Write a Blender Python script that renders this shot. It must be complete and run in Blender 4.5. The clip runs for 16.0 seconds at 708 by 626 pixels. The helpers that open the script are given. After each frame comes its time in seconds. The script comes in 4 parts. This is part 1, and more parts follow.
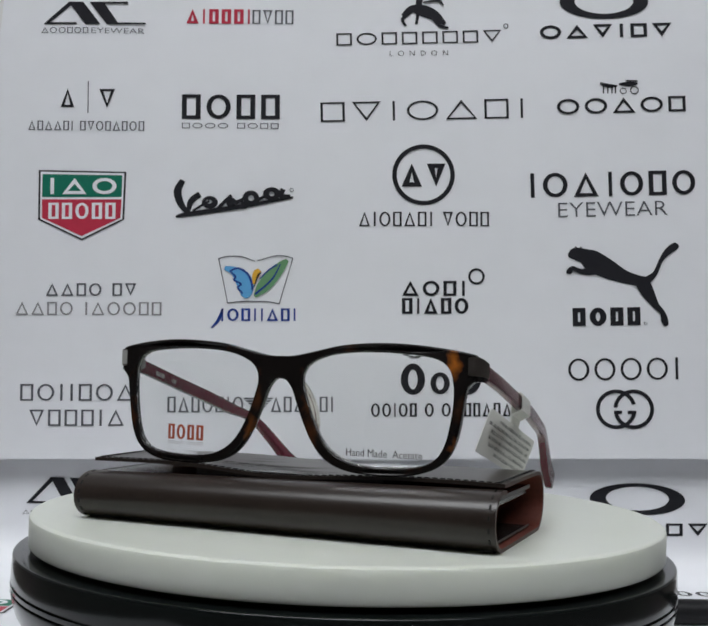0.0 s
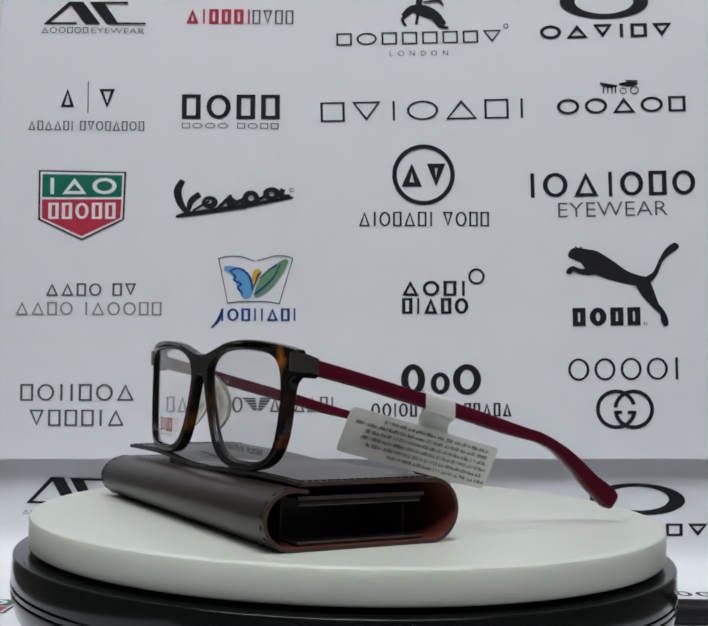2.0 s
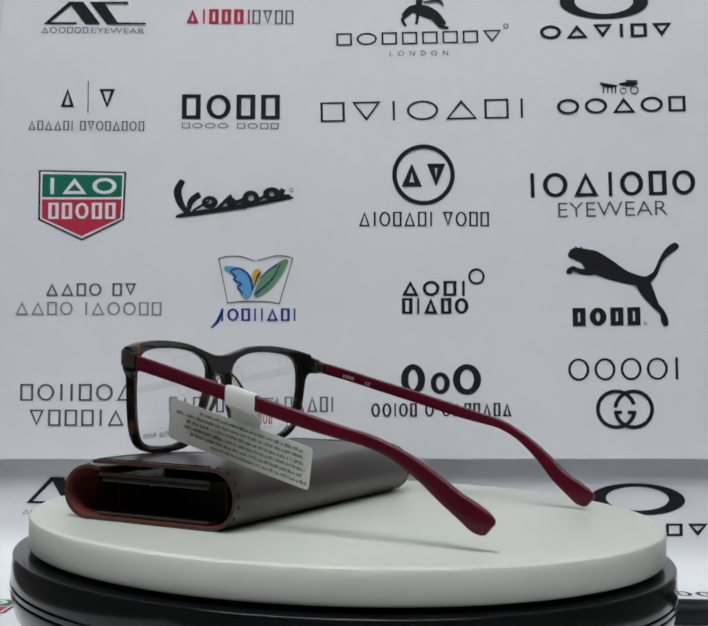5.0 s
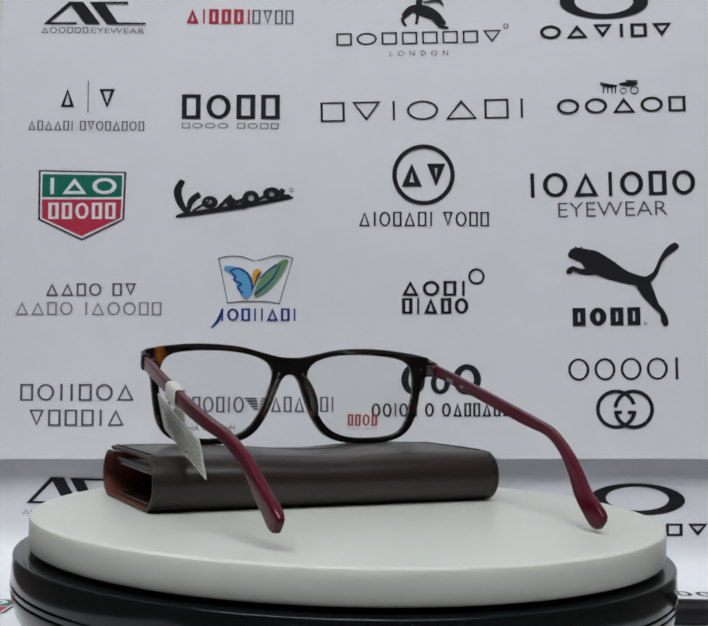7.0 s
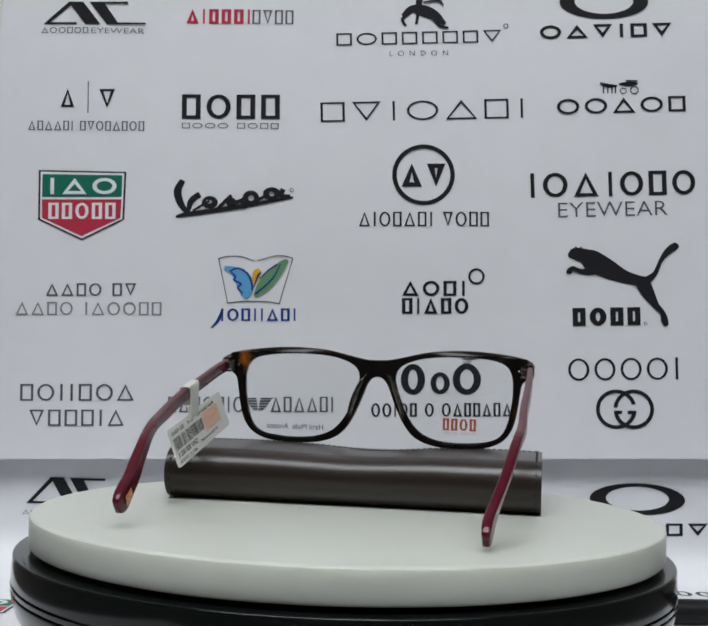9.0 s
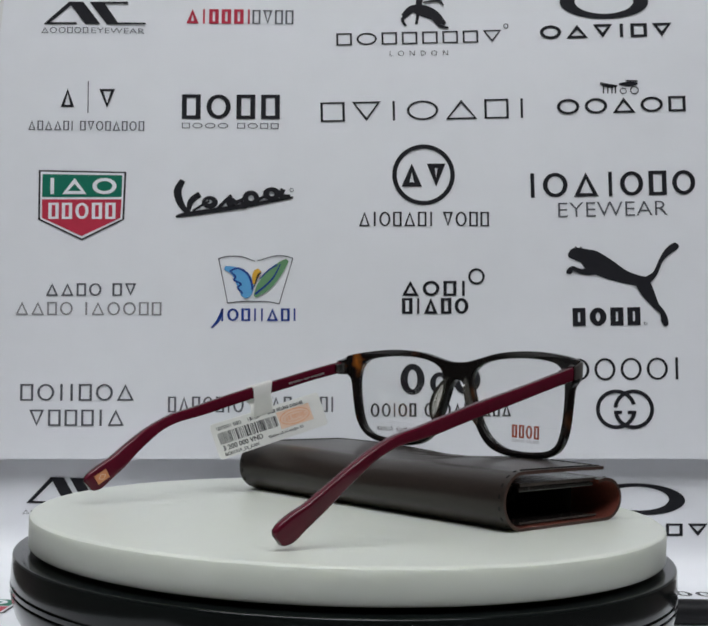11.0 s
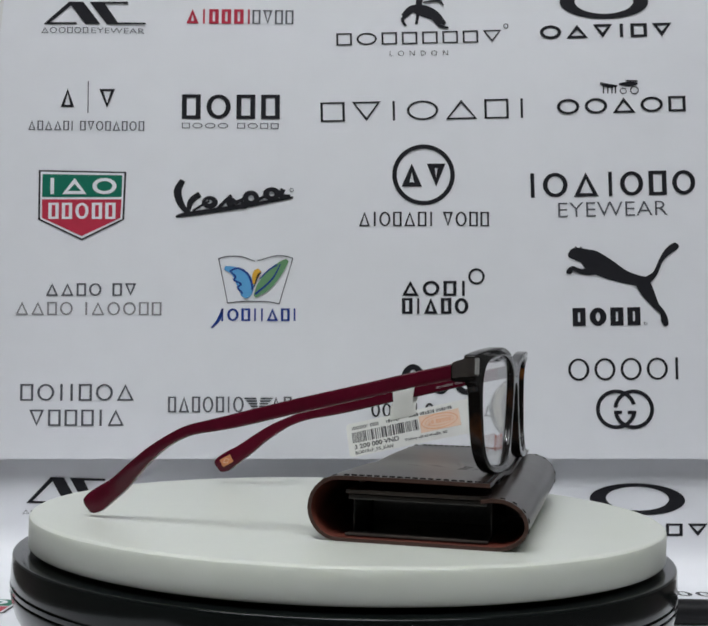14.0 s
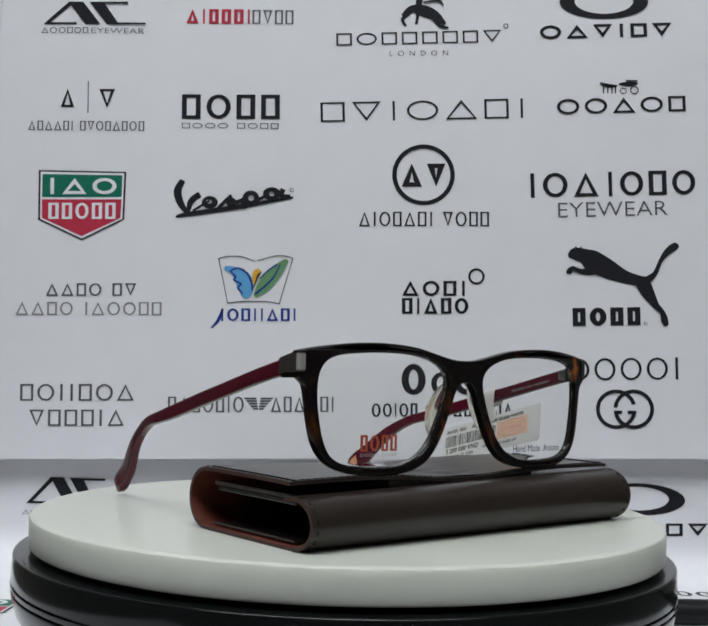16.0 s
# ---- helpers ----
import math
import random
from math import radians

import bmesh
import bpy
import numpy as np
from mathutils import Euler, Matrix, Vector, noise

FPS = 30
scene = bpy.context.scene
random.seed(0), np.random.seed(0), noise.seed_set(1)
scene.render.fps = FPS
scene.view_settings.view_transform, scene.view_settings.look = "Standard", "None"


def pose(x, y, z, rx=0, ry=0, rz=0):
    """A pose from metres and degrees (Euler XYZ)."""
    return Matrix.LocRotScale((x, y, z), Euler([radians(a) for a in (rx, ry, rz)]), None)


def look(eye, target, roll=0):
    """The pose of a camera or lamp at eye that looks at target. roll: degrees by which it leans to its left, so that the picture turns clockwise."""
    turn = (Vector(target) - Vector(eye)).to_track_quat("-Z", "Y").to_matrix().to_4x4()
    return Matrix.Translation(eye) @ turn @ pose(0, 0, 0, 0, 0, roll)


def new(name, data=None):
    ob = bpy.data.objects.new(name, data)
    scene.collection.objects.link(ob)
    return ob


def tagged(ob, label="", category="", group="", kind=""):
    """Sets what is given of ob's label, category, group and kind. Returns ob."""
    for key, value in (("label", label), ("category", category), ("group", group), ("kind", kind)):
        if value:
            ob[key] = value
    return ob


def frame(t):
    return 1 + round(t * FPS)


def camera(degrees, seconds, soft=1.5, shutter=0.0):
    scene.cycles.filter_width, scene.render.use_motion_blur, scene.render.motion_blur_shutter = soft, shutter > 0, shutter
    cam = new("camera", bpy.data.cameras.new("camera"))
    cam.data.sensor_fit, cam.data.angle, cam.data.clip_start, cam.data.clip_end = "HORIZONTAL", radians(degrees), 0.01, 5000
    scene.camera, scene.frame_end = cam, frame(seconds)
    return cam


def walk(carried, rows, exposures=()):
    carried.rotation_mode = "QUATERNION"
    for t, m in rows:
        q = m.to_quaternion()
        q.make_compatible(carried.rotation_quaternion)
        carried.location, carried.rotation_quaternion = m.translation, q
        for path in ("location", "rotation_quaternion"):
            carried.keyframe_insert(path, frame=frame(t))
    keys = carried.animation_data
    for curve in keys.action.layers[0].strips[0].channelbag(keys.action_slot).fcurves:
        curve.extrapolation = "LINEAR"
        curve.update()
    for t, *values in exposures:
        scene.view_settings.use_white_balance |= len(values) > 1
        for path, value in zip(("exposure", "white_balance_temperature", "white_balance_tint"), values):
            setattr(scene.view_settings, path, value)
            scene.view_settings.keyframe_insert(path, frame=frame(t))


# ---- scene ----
cam = camera(36.28, 16.0, soft=2.0)
EYE = (0.0, -0.45, 0.06)
VIEW = look(EYE, (0.00026, 0.54887, 0.1076), 1.57)
walk(cam, [(0.0, VIEW), (16.0, VIEW)], exposures=[(0.0, 0.0), (16.0, 0.0)])

# ---- light ----
world = bpy.data.worlds.new("world")
scene.world = world
world.use_nodes = True
world.node_tree.nodes["Background"].inputs[0].default_value = (0.75, 0.85, 1.0, 1)
world.node_tree.nodes["Background"].inputs[1].default_value = 0.05


def area_lamp(name, size_x, size_y, power, color, m):
    data = bpy.data.lights.new(name, "AREA")
    data.shape, data.size, data.size_y, data.energy, data.color = "RECTANGLE", size_x, size_y, power, color
    ob = new(name, data)
    ob.matrix_world = m
    return ob


PANEL_A = (-0.36, -0.52, 1.50)
PANEL_B = (0.46, -0.85, 1.50)
area_lamp("panel_light_source", 1.15, 0.55, 10.1, (0.95, 0.97, 1.0), pose(PANEL_A[0], PANEL_A[1], PANEL_A[2] - 0.03))
area_lamp("panel_light_source", 1.15, 0.55, 6.6, (0.95, 0.97, 1.0), pose(PANEL_B[0], PANEL_B[1], PANEL_B[2] - 0.03))


# ---- materials ----
def material(name, color, rough=0.5, metal=0.0, vary=0.06, grain=200.0, bump=0.0, coat=0.0, wear=0.0, spec=0.5):
    """Principled surface whose colour and gloss vary at two scales, with a fine relief."""
    m = bpy.data.materials.new(name)
    m.use_nodes = True
    nt = m.node_tree
    n, l = nt.nodes, nt.links
    b = n["Principled BSDF"]
    co = n.new("ShaderNodeTexCoord")
    fine, broad = n.new("ShaderNodeTexNoise"), n.new("ShaderNodeTexNoise")
    fine.inputs["Scale"].default_value, broad.inputs["Scale"].default_value = grain, grain / 14
    fine.inputs["Detail"].default_value = broad.inputs["Detail"].default_value = 4
    mix = n.new("ShaderNodeMath")
    mix.operation = "ADD"
    for t in (fine, broad):
        l.new(co.outputs["Object"], t.inputs["Vector"])
    l.new(fine.outputs["Fac"], mix.inputs[0])
    l.new(broad.outputs["Fac"], mix.inputs[1])
    ramp = n.new("ShaderNodeMapRange")
    ramp.inputs["From Min"].default_value, ramp.inputs["From Max"].default_value = 0.6, 1.4
    ramp.inputs["To Min"].default_value, ramp.inputs["To Max"].default_value = 1 - vary, 1 + vary
    l.new(mix.outputs[0], ramp.inputs["Value"])
    mul = n.new("ShaderNodeVectorMath")
    mul.operation = "SCALE"
    mul.inputs[0].default_value = color
    l.new(ramp.outputs[0], mul.inputs["Scale"])
    l.new(mul.outputs[0], b.inputs["Base Color"])
    b.inputs["Metallic"].default_value = metal
    b.inputs["Specular IOR Level"].default_value = spec
    b.inputs["Coat Weight"].default_value, b.inputs["Coat Roughness"].default_value = coat, 0.08
    gloss = n.new("ShaderNodeMapRange")
    gloss.inputs["To Min"].default_value, gloss.inputs["To Max"].default_value = max(rough - wear, 0.02), rough + wear
    l.new(broad.outputs["Fac"], gloss.inputs["Value"])
    l.new(gloss.outputs[0], b.inputs["Roughness"])
    if bump:
        bp = n.new("ShaderNodeBump")
        bp.inputs["Strength"].default_value, bp.inputs["Distance"].default_value = bump, 0.0004
        l.new(fine.outputs["Fac"], bp.inputs["Height"])
        l.new(bp.outputs[0], b.inputs["Normal"])
    return m


def tortoise(name, patches):
    """Dark acetate with cloudy amber spots at given places (centre in mm, radius in mm, strength)."""
    m = material(name, (0.008, 0.0065, 0.006), 0.13, vary=0.3, grain=120, spec=0.2)
    n, l = m.node_tree.nodes, m.node_tree.links
    b = n["Principled BSDF"]
    dark = b.inputs["Base Color"].links[0].from_socket
    co = n.new("ShaderNodeTexCoord")
    cloud = n.new("ShaderNodeTexNoise")
    cloud.inputs["Scale"].default_value, cloud.inputs["Detail"].default_value = 170, 3
    l.new(co.outputs["Object"], cloud.inputs["Vector"])
    warp = n.new("ShaderNodeVectorMath")
    warp.operation = "MULTIPLY_ADD"
    l.new(cloud.outputs["Color"], warp.inputs[0])
    warp.inputs[1].default_value = (0.008, 0.008, 0.008)
    l.new(co.outputs["Object"], warp.inputs[2])
    total = None
    for (x, z), r, s in patches:
        d = n.new("ShaderNodeVectorMath")
        d.operation = "DISTANCE"
        flat = n.new("ShaderNodeVectorMath")
        flat.operation = "MULTIPLY"
        flat.inputs[1].default_value = (1, 0, 0.4)
        l.new(warp.outputs[0], flat.inputs[0])
        l.new(flat.outputs[0], d.inputs[0])
        d.inputs[1].default_value = (x / 1000 + 0.004, 0, (z / 1000 + 0.004) * 0.4)
        f = n.new("ShaderNodeMapRange")
        f.inputs["From Min"].default_value, f.inputs["From Max"].default_value = r / 1000, 0.0
        f.inputs["To Min"].default_value, f.inputs["To Max"].default_value = 0, s
        l.new(d.outputs["Value"], f.inputs["Value"])
        if total is None:
            total = f.outputs[0]
        else:
            a = n.new("ShaderNodeMath")
            a.operation = "MAXIMUM"
            l.new(total, a.inputs[0])
            l.new(f.outputs[0], a.inputs[1])
            total = a.outputs[0]
    speck = n.new("ShaderNodeMapRange")
    speck.inputs["From Min"].default_value, speck.inputs["From Max"].default_value = 0.62, 0.8
    speck.inputs["To Max"].default_value = 0.07
    l.new(cloud.outputs["Fac"], speck.inputs["Value"])
    a = n.new("ShaderNodeMath")
    a.operation = "MAXIMUM"
    l.new(total, a.inputs[0])
    l.new(speck.outputs[0], a.inputs[1])
    mx = n.new("ShaderNodeMix")
    mx.data_type = "RGBA"
    l.new(a.outputs[0], mx.inputs["Factor"])
    l.new(dark, mx.inputs["A"])
    mx.inputs["B"].default_value = (0.40, 0.12, 0.015, 1)
    l.new(mx.outputs["Result"], b.inputs["Base Color"])
    return m


def clear_lens(name):
    m = bpy.data.materials.new(name)
    m.use_nodes = True
    b = m.node_tree.nodes["Principled BSDF"]
    b.inputs["Base Color"].default_value = (0.985, 0.99, 0.985, 1)
    b.inputs["Transmission Weight"].default_value, b.inputs["Roughness"].default_value, b.inputs["IOR"].default_value = 1.0, 0.0, 1.45
    return m


paper = material("poster_paper", (0.85, 0.86, 0.89), 0.42, vary=0.02, grain=60, bump=0.04, wear=0.05)
ink = material("black_ink", (0.018, 0.018, 0.022), 0.45, vary=0.1, spec=0.2)
ink_grey = material("grey_ink", (0.11, 0.115, 0.13), 0.45, vary=0.1, spec=0.2)
ink_pale = material("pale_grey_ink", (0.26, 0.26, 0.27), 0.45, vary=0.1, spec=0.2)
ink_red = material("red_ink", (0.52, 0.04, 0.075), 0.45, vary=0.06, spec=0.2)
ink_green = material("green_ink", (0.012, 0.17, 0.11), 0.45, vary=0.06, spec=0.2)
ink_blue = material("navy_blue_ink", (0.02, 0.05, 0.26), 0.45, vary=0.06, spec=0.2)
ink_sky = material("sky_blue_ink", (0.12, 0.38, 0.68), 0.45, vary=0.06, spec=0.2)
ink_leaf = material("leaf_green_ink", (0.15, 0.32, 0.16), 0.45, vary=0.06, spec=0.2)
ink_yellow = material("yellow_ink", (0.75, 0.42, 0.05), 0.45, vary=0.06, spec=0.2)
ink_orange = material("orange_ink", (0.40, 0.085, 0.04), 0.5, vary=0.06, spec=0.2)
stamp_ink = material("faded_orange_stamp_ink", (0.74, 0.37, 0.21), 0.5, vary=0.08, spec=0.2)
stamp_field = material("pale_orange_print", (0.80, 0.58, 0.44), 0.5, vary=0.05)
wall_paint = material("white_wall_paint", (0.80, 0.80, 0.79), 0.7, vary=0.03, grain=90, bump=0.2)
room_paint = material("grey_room_paint", (0.22, 0.218, 0.215), 0.7, vary=0.05, grain=90, bump=0.2)
floor_tile = material("grey_floor_tile", (0.16, 0.15, 0.14), 0.35, vary=0.08, grain=30)
laminate = material("dark_desk_laminate", (0.06, 0.05, 0.045), 0.4, vary=0.15, grain=40)
lamp_metal = material("white_lamp_housing", (0.75, 0.75, 0.75), 0.4)
disc_white = material("white_acrylic", (0.60, 0.622, 0.56), 0.31, vary=0.02, grain=45, wear=0.02)
milky = disc_white.node_tree.nodes["Principled BSDF"]
milky.inputs["Subsurface Weight"].default_value, milky.inputs["Subsurface Scale"].default_value = 0.6, 0.006
milky.inputs["Subsurface Radius"].default_value = (1.0, 1.0, 0.9)
base_black = material("black_gloss_plastic", (0.0045, 0.0062, 0.006), 0.11, vary=0.2, grain=160, wear=0.04, spec=0.3)
groove_black = material("matte_black_plastic", (0.012, 0.012, 0.012), 0.6, vary=0.1)
rubber = material("black_rubber", (0.008, 0.008, 0.009), 0.5, vary=0.1, bump=0.1, spec=0.2)
leather = material("dark_brown_leather", (0.022, 0.0155, 0.0125), 0.29, vary=0.16, grain=700, bump=0.05, wear=0.02)


def add_creases(m, scale, depth):
    """Broad soft unevenness under the fine grain."""
    n, l = m.node_tree.nodes, m.node_tree.links
    co, t, bp = n.new("ShaderNodeTexCoord"), n.new("ShaderNodeTexNoise"), n.new("ShaderNodeBump")
    t.inputs["Scale"].default_value, t.inputs["Detail"].default_value, t.inputs["Distortion"].default_value = scale, 2, 1.2
    bp.inputs["Strength"].default_value, bp.inputs["Distance"].default_value = 0.6, depth
    l.new(co.outputs["Object"], t.inputs["Vector"])
    l.new(t.outputs["Fac"], bp.inputs["Height"])
    fine = n["Principled BSDF"].inputs["Normal"].links[0].from_node
    l.new(bp.outputs[0], fine.inputs["Normal"])


add_creases(leather, 20, 0.0002)
add_creases(paper, 5, 0.0025)
leather_raw = material("red_brown_raw_leather", (0.125, 0.028, 0.016), 0.6, vary=0.25, grain=700, bump=0.3)
leather_lit = material("pale_lit_leather", (0.055, 0.042, 0.036), 0.4, vary=0.4, grain=500, bump=0.2)
leather_edge = material("dark_cut_leather_edge", (0.050, 0.022, 0.015), 0.5, vary=0.35, grain=400, bump=0.2)
lining_black = material("black_leather_lining", (0.026, 0.022, 0.0205), 0.26, vary=0.25, grain=600, bump=0.12, spec=0.5)
thread = material("black_thread", (0.008, 0.008, 0.008), 0.7)
emboss = material("emboss_shade_leather", (0.018, 0.014, 0.012), 0.5, vary=0.2, grain=900)
burgundy = material("burgundy_acetate", (0.085, 0.0042, 0.0150), 0.19, vary=0.18, grain=160, wear=0.04, spec=0.32)
gunmetal = material("gunmetal_plate", (0.14, 0.122, 0.11), 0.3, metal=0.85, vary=0.1, grain=300)
plate_sheen = material("pale_plate_sheen", (0.48, 0.48, 0.46), 0.5, metal=0.6, vary=0.1, grain=500)
steel = material("hinge_steel", (0.22, 0.215, 0.21), 0.25, metal=1.0, vary=0.1)
card = material("white_tag_card", (0.93, 0.93, 0.91), 0.5, vary=0.03, grain=300, bump=0.06)


def let_light_through(m, share, color):
    """Thin paper: part of the light passes through it."""
    n, l = m.node_tree.nodes, m.node_tree.links
    thin, mx = n.new("ShaderNodeBsdfTranslucent"), n.new("ShaderNodeMixShader")
    thin.inputs["Color"].default_value = (*color, 1)
    mx.inputs[0].default_value = share
    l.new(n["Principled BSDF"].outputs[0], mx.inputs[1])
    l.new(thin.outputs[0], mx.inputs[2])
    l.new(mx.outputs[0], n["Material Output"].inputs[0])


let_light_through(card, 0.5, (0.94, 0.94, 0.90))
decal_orange = material("orange_decal", (0.66, 0.26, 0.11), 0.4, vary=0.1)
pale_print = material("pale_grey_print", (0.42, 0.38, 0.38), 0.5)
lens_clear = clear_lens("clear_demo_lens")
tortoise_mat = tortoise("dark_tortoiseshell_acetate", [
    ((63.8, 61.5), 2.9, 0.95), ((65.0, 31.5), 2.2, 0.42), ((-10.5, 33.0), 3.2, 0.55), ((12.5, 35.0), 3.0, 0.1),
    ((-65.8, 38.0), 3.0, 0.12), ((27.0, 66.0), 3.5, 0.06), ((66.6, 46.0), 2.2, 0.06), ((11.0, 47.0), 2.6, 0.16), ((-9.0, 47.0), 2.4, 0.12)])
pad_amber = material("clear_amber_acetate", (0.90, 0.87, 0.76), 0.06, vary=0.15, grain=150)
pad_amber.node_tree.nodes["Principled BSDF"].inputs["Transmission Weight"].default_value = 0.96
glow = bpy.data.materials.new("lamp_diffuser_glow")
glow.use_nodes = True
glow.node_tree.nodes["Principled BSDF"].inputs["Emission Color"].default_value = (0.93, 0.97, 1, 1)
glow.node_tree.nodes["Principled BSDF"].inputs["Emission Strength"].default_value = 3.0


# ---- building helpers ----
def finish(name, mesh, mats, parent=None, label="", smooth=None):
    for m in mats if isinstance(mats, (list, tuple)) else [mats]:
        mesh.materials.append(m)
    ob = new(name, mesh)
    ob.parent = parent
    if label:
        ob["label"] = label
    if smooth is not None:
        mesh.polygons.foreach_set("use_smooth", [True] * len(mesh.polygons))
        mesh.set_sharp_from_angle(angle=radians(smooth))
    return ob


def part(name, bm, mats, parent=None, label="", smooth=None):
    mesh = bpy.data.meshes.new(name)
    bmesh.ops.recalc_face_normals(bm, faces=bm.faces)
    bm.to_mesh(mesh)
    bm.free()
    return finish(name, mesh, mats, parent, label, smooth)


def box(bm, x0, x1, y0, y1, z0, z1, bevel=0.0, seg=2, m=None):
    made = bmesh.ops.create_cube(bm, size=1, matrix=Matrix.Translation(((x0 + x1) / 2, (y0 + y1) / 2, (z0 + z1) / 2))
                                 @ Matrix.Diagonal((x1 - x0, y1 - y0, z1 - z0, 1)))["verts"]
    if bevel:
        edges = list({e for v in made for e in v.link_edges})
        made = bmesh.ops.bevel(bm, geom=edges, offset=bevel, segments=seg, affect="EDGES", profile=0.5)["verts"]
    if m is not None:
        bmesh.ops.transform(bm, matrix=m, verts=made)
    return bm


def lathe(profile, seg=128):
    """A turned body from (radius, height) pairs."""
    bm = bmesh.new()
    rings = []
    for r, z in profile:
        rings.append([bm.verts.new((r * math.cos(2 * math.pi * k / seg), r * math.sin(2 * math.pi * k / seg), z)) for k in range(seg)]
                     if r > 1e-6 else [bm.verts.new((0, 0, z))])
    for a, b in zip(rings, rings[1:]):
        for k in range(seg):
            q = [a[k % len(a)], a[(k + 1) % len(a)], b[(k + 1) % len(b)], b[k % len(b)]]
            bm.faces.new(list(dict.fromkeys(q)))
    return bm


def spline(points, steps, closed=False):
    """Catmull-Rom curve through the control points."""
    p = [Vector(q) for q in points]
    n, out = len(p), []
    for i in range(n if closed else n - 1):
        a, b, c, d = (p[(i + k) % n] if closed else p[min(max(i + k, 0), n - 1)] for k in (-1, 0, 1, 2))
        for s in range(steps):
            t = s / steps
            out.append(0.5 * (2 * b + (c - a) * t + (2 * a - 5 * b + 4 * c - d) * t * t + (3 * b - a - 3 * c + d) * t ** 3))
    if not closed:
        out.append(p[-1])
    return out


def tube(bm, path, radius, sides=10):
    rings = []
    for i, q in enumerate(path):
        way = (path[min(i + 1, len(path) - 1)] - path[max(i - 1, 0)]).normalized()
        side = way.cross(Vector((0, 0, 1)) if abs(way.z) < 0.95 else Vector((1, 0, 0))).normalized()
        up = side.cross(way)
        rings.append([bm.verts.new(q + radius * (math.cos(2 * math.pi * k / sides) * side + math.sin(2 * math.pi * k / sides) * up)) for k in range(sides)])
    for a, b in zip(rings, rings[1:]):
        for k in range(sides):
            bm.faces.new((a[k], a[(k + 1) % sides], b[(k + 1) % sides], b[k]))
    bm.faces.new(rings[0]), bm.faces.new(rings[-1])
    return bm


def text_polys(body, bold=0.0):
    """Faces of a line of lettering, as polygons in a unit box."""
    data = bpy.data.curves.new("lettering", "FONT")
    data.body, data.resolution_u, data.offset = body, 3, bold
    ob = new("lettering", data)
    mesh = bpy.data.meshes.new_from_object(ob.evaluated_get(bpy.context.evaluated_depsgraph_get()))
    bpy.data.objects.remove(ob)
    co = [v.co for v in mesh.vertices]
    x0, x1 = min(c.x for c in co), max(c.x for c in co)
    y0, y1 = min(c.y for c in co), max(c.y for c in co)
    polys = [[((co[i].x - x0) / (x1 - x0) - 0.5, (co[i].y - y0) / (y1 - y0) - 0.5) for i in f.vertices] for f in mesh.polygons]
    bpy.data.meshes.remove(mesh)
    return polys


def ring_polys(cx, cy, a, b, ai, bi, dx=0.0, dy=0.0, n=40, start=0.0, sweep=1.0):
    out = []
    for k in range(int(n * sweep)):
        t0, t1 = start + 2 * math.pi * k / n, start + 2 * math.pi * (k + 1) / n
        out.append([(cx + a * math.cos(t0), cy + b * math.sin(t0)), (cx + a * math.cos(t1), cy + b * math.sin(t1)),
                    (cx + dx + ai * math.cos(t1), cy + dy + bi * math.sin(t1)), (cx + dx + ai * math.cos(t0), cy + dy + bi * math.sin(t0))])
    return out


def disc_polys(cx, cy, a, b, turn=0.0, n=24):
    c, s = math.cos(radians(turn)), math.sin(radians(turn))
    return [[(cx + c * a * math.cos(2 * math.pi * k / n) - s * b * math.sin(2 * math.pi * k / n),
              cy + s * a * math.cos(2 * math.pi * k / n) + c * b * math.sin(2 * math.pi * k / n)) for k in range(n)]]


def stroke_polys(points, steps=6):
    """A curved stroke of changing width: (x, y, width) control points."""
    p = spline(points, steps)
    sides = []
    for i, q in enumerate(p):
        d = (p[min(i + 1, len(p) - 1)] - p[max(i - 1, 0)]).to_2d().normalized()
        nrm = Vector((-d.y, d.x)) * q.z / 2
        sides.append((q.to_2d() + nrm, q.to_2d() - nrm))
    return [[tuple(a[0]), tuple(a[1]), tuple(b[1]), tuple(b[0])] for a, b in zip(sides, sides[1:])]


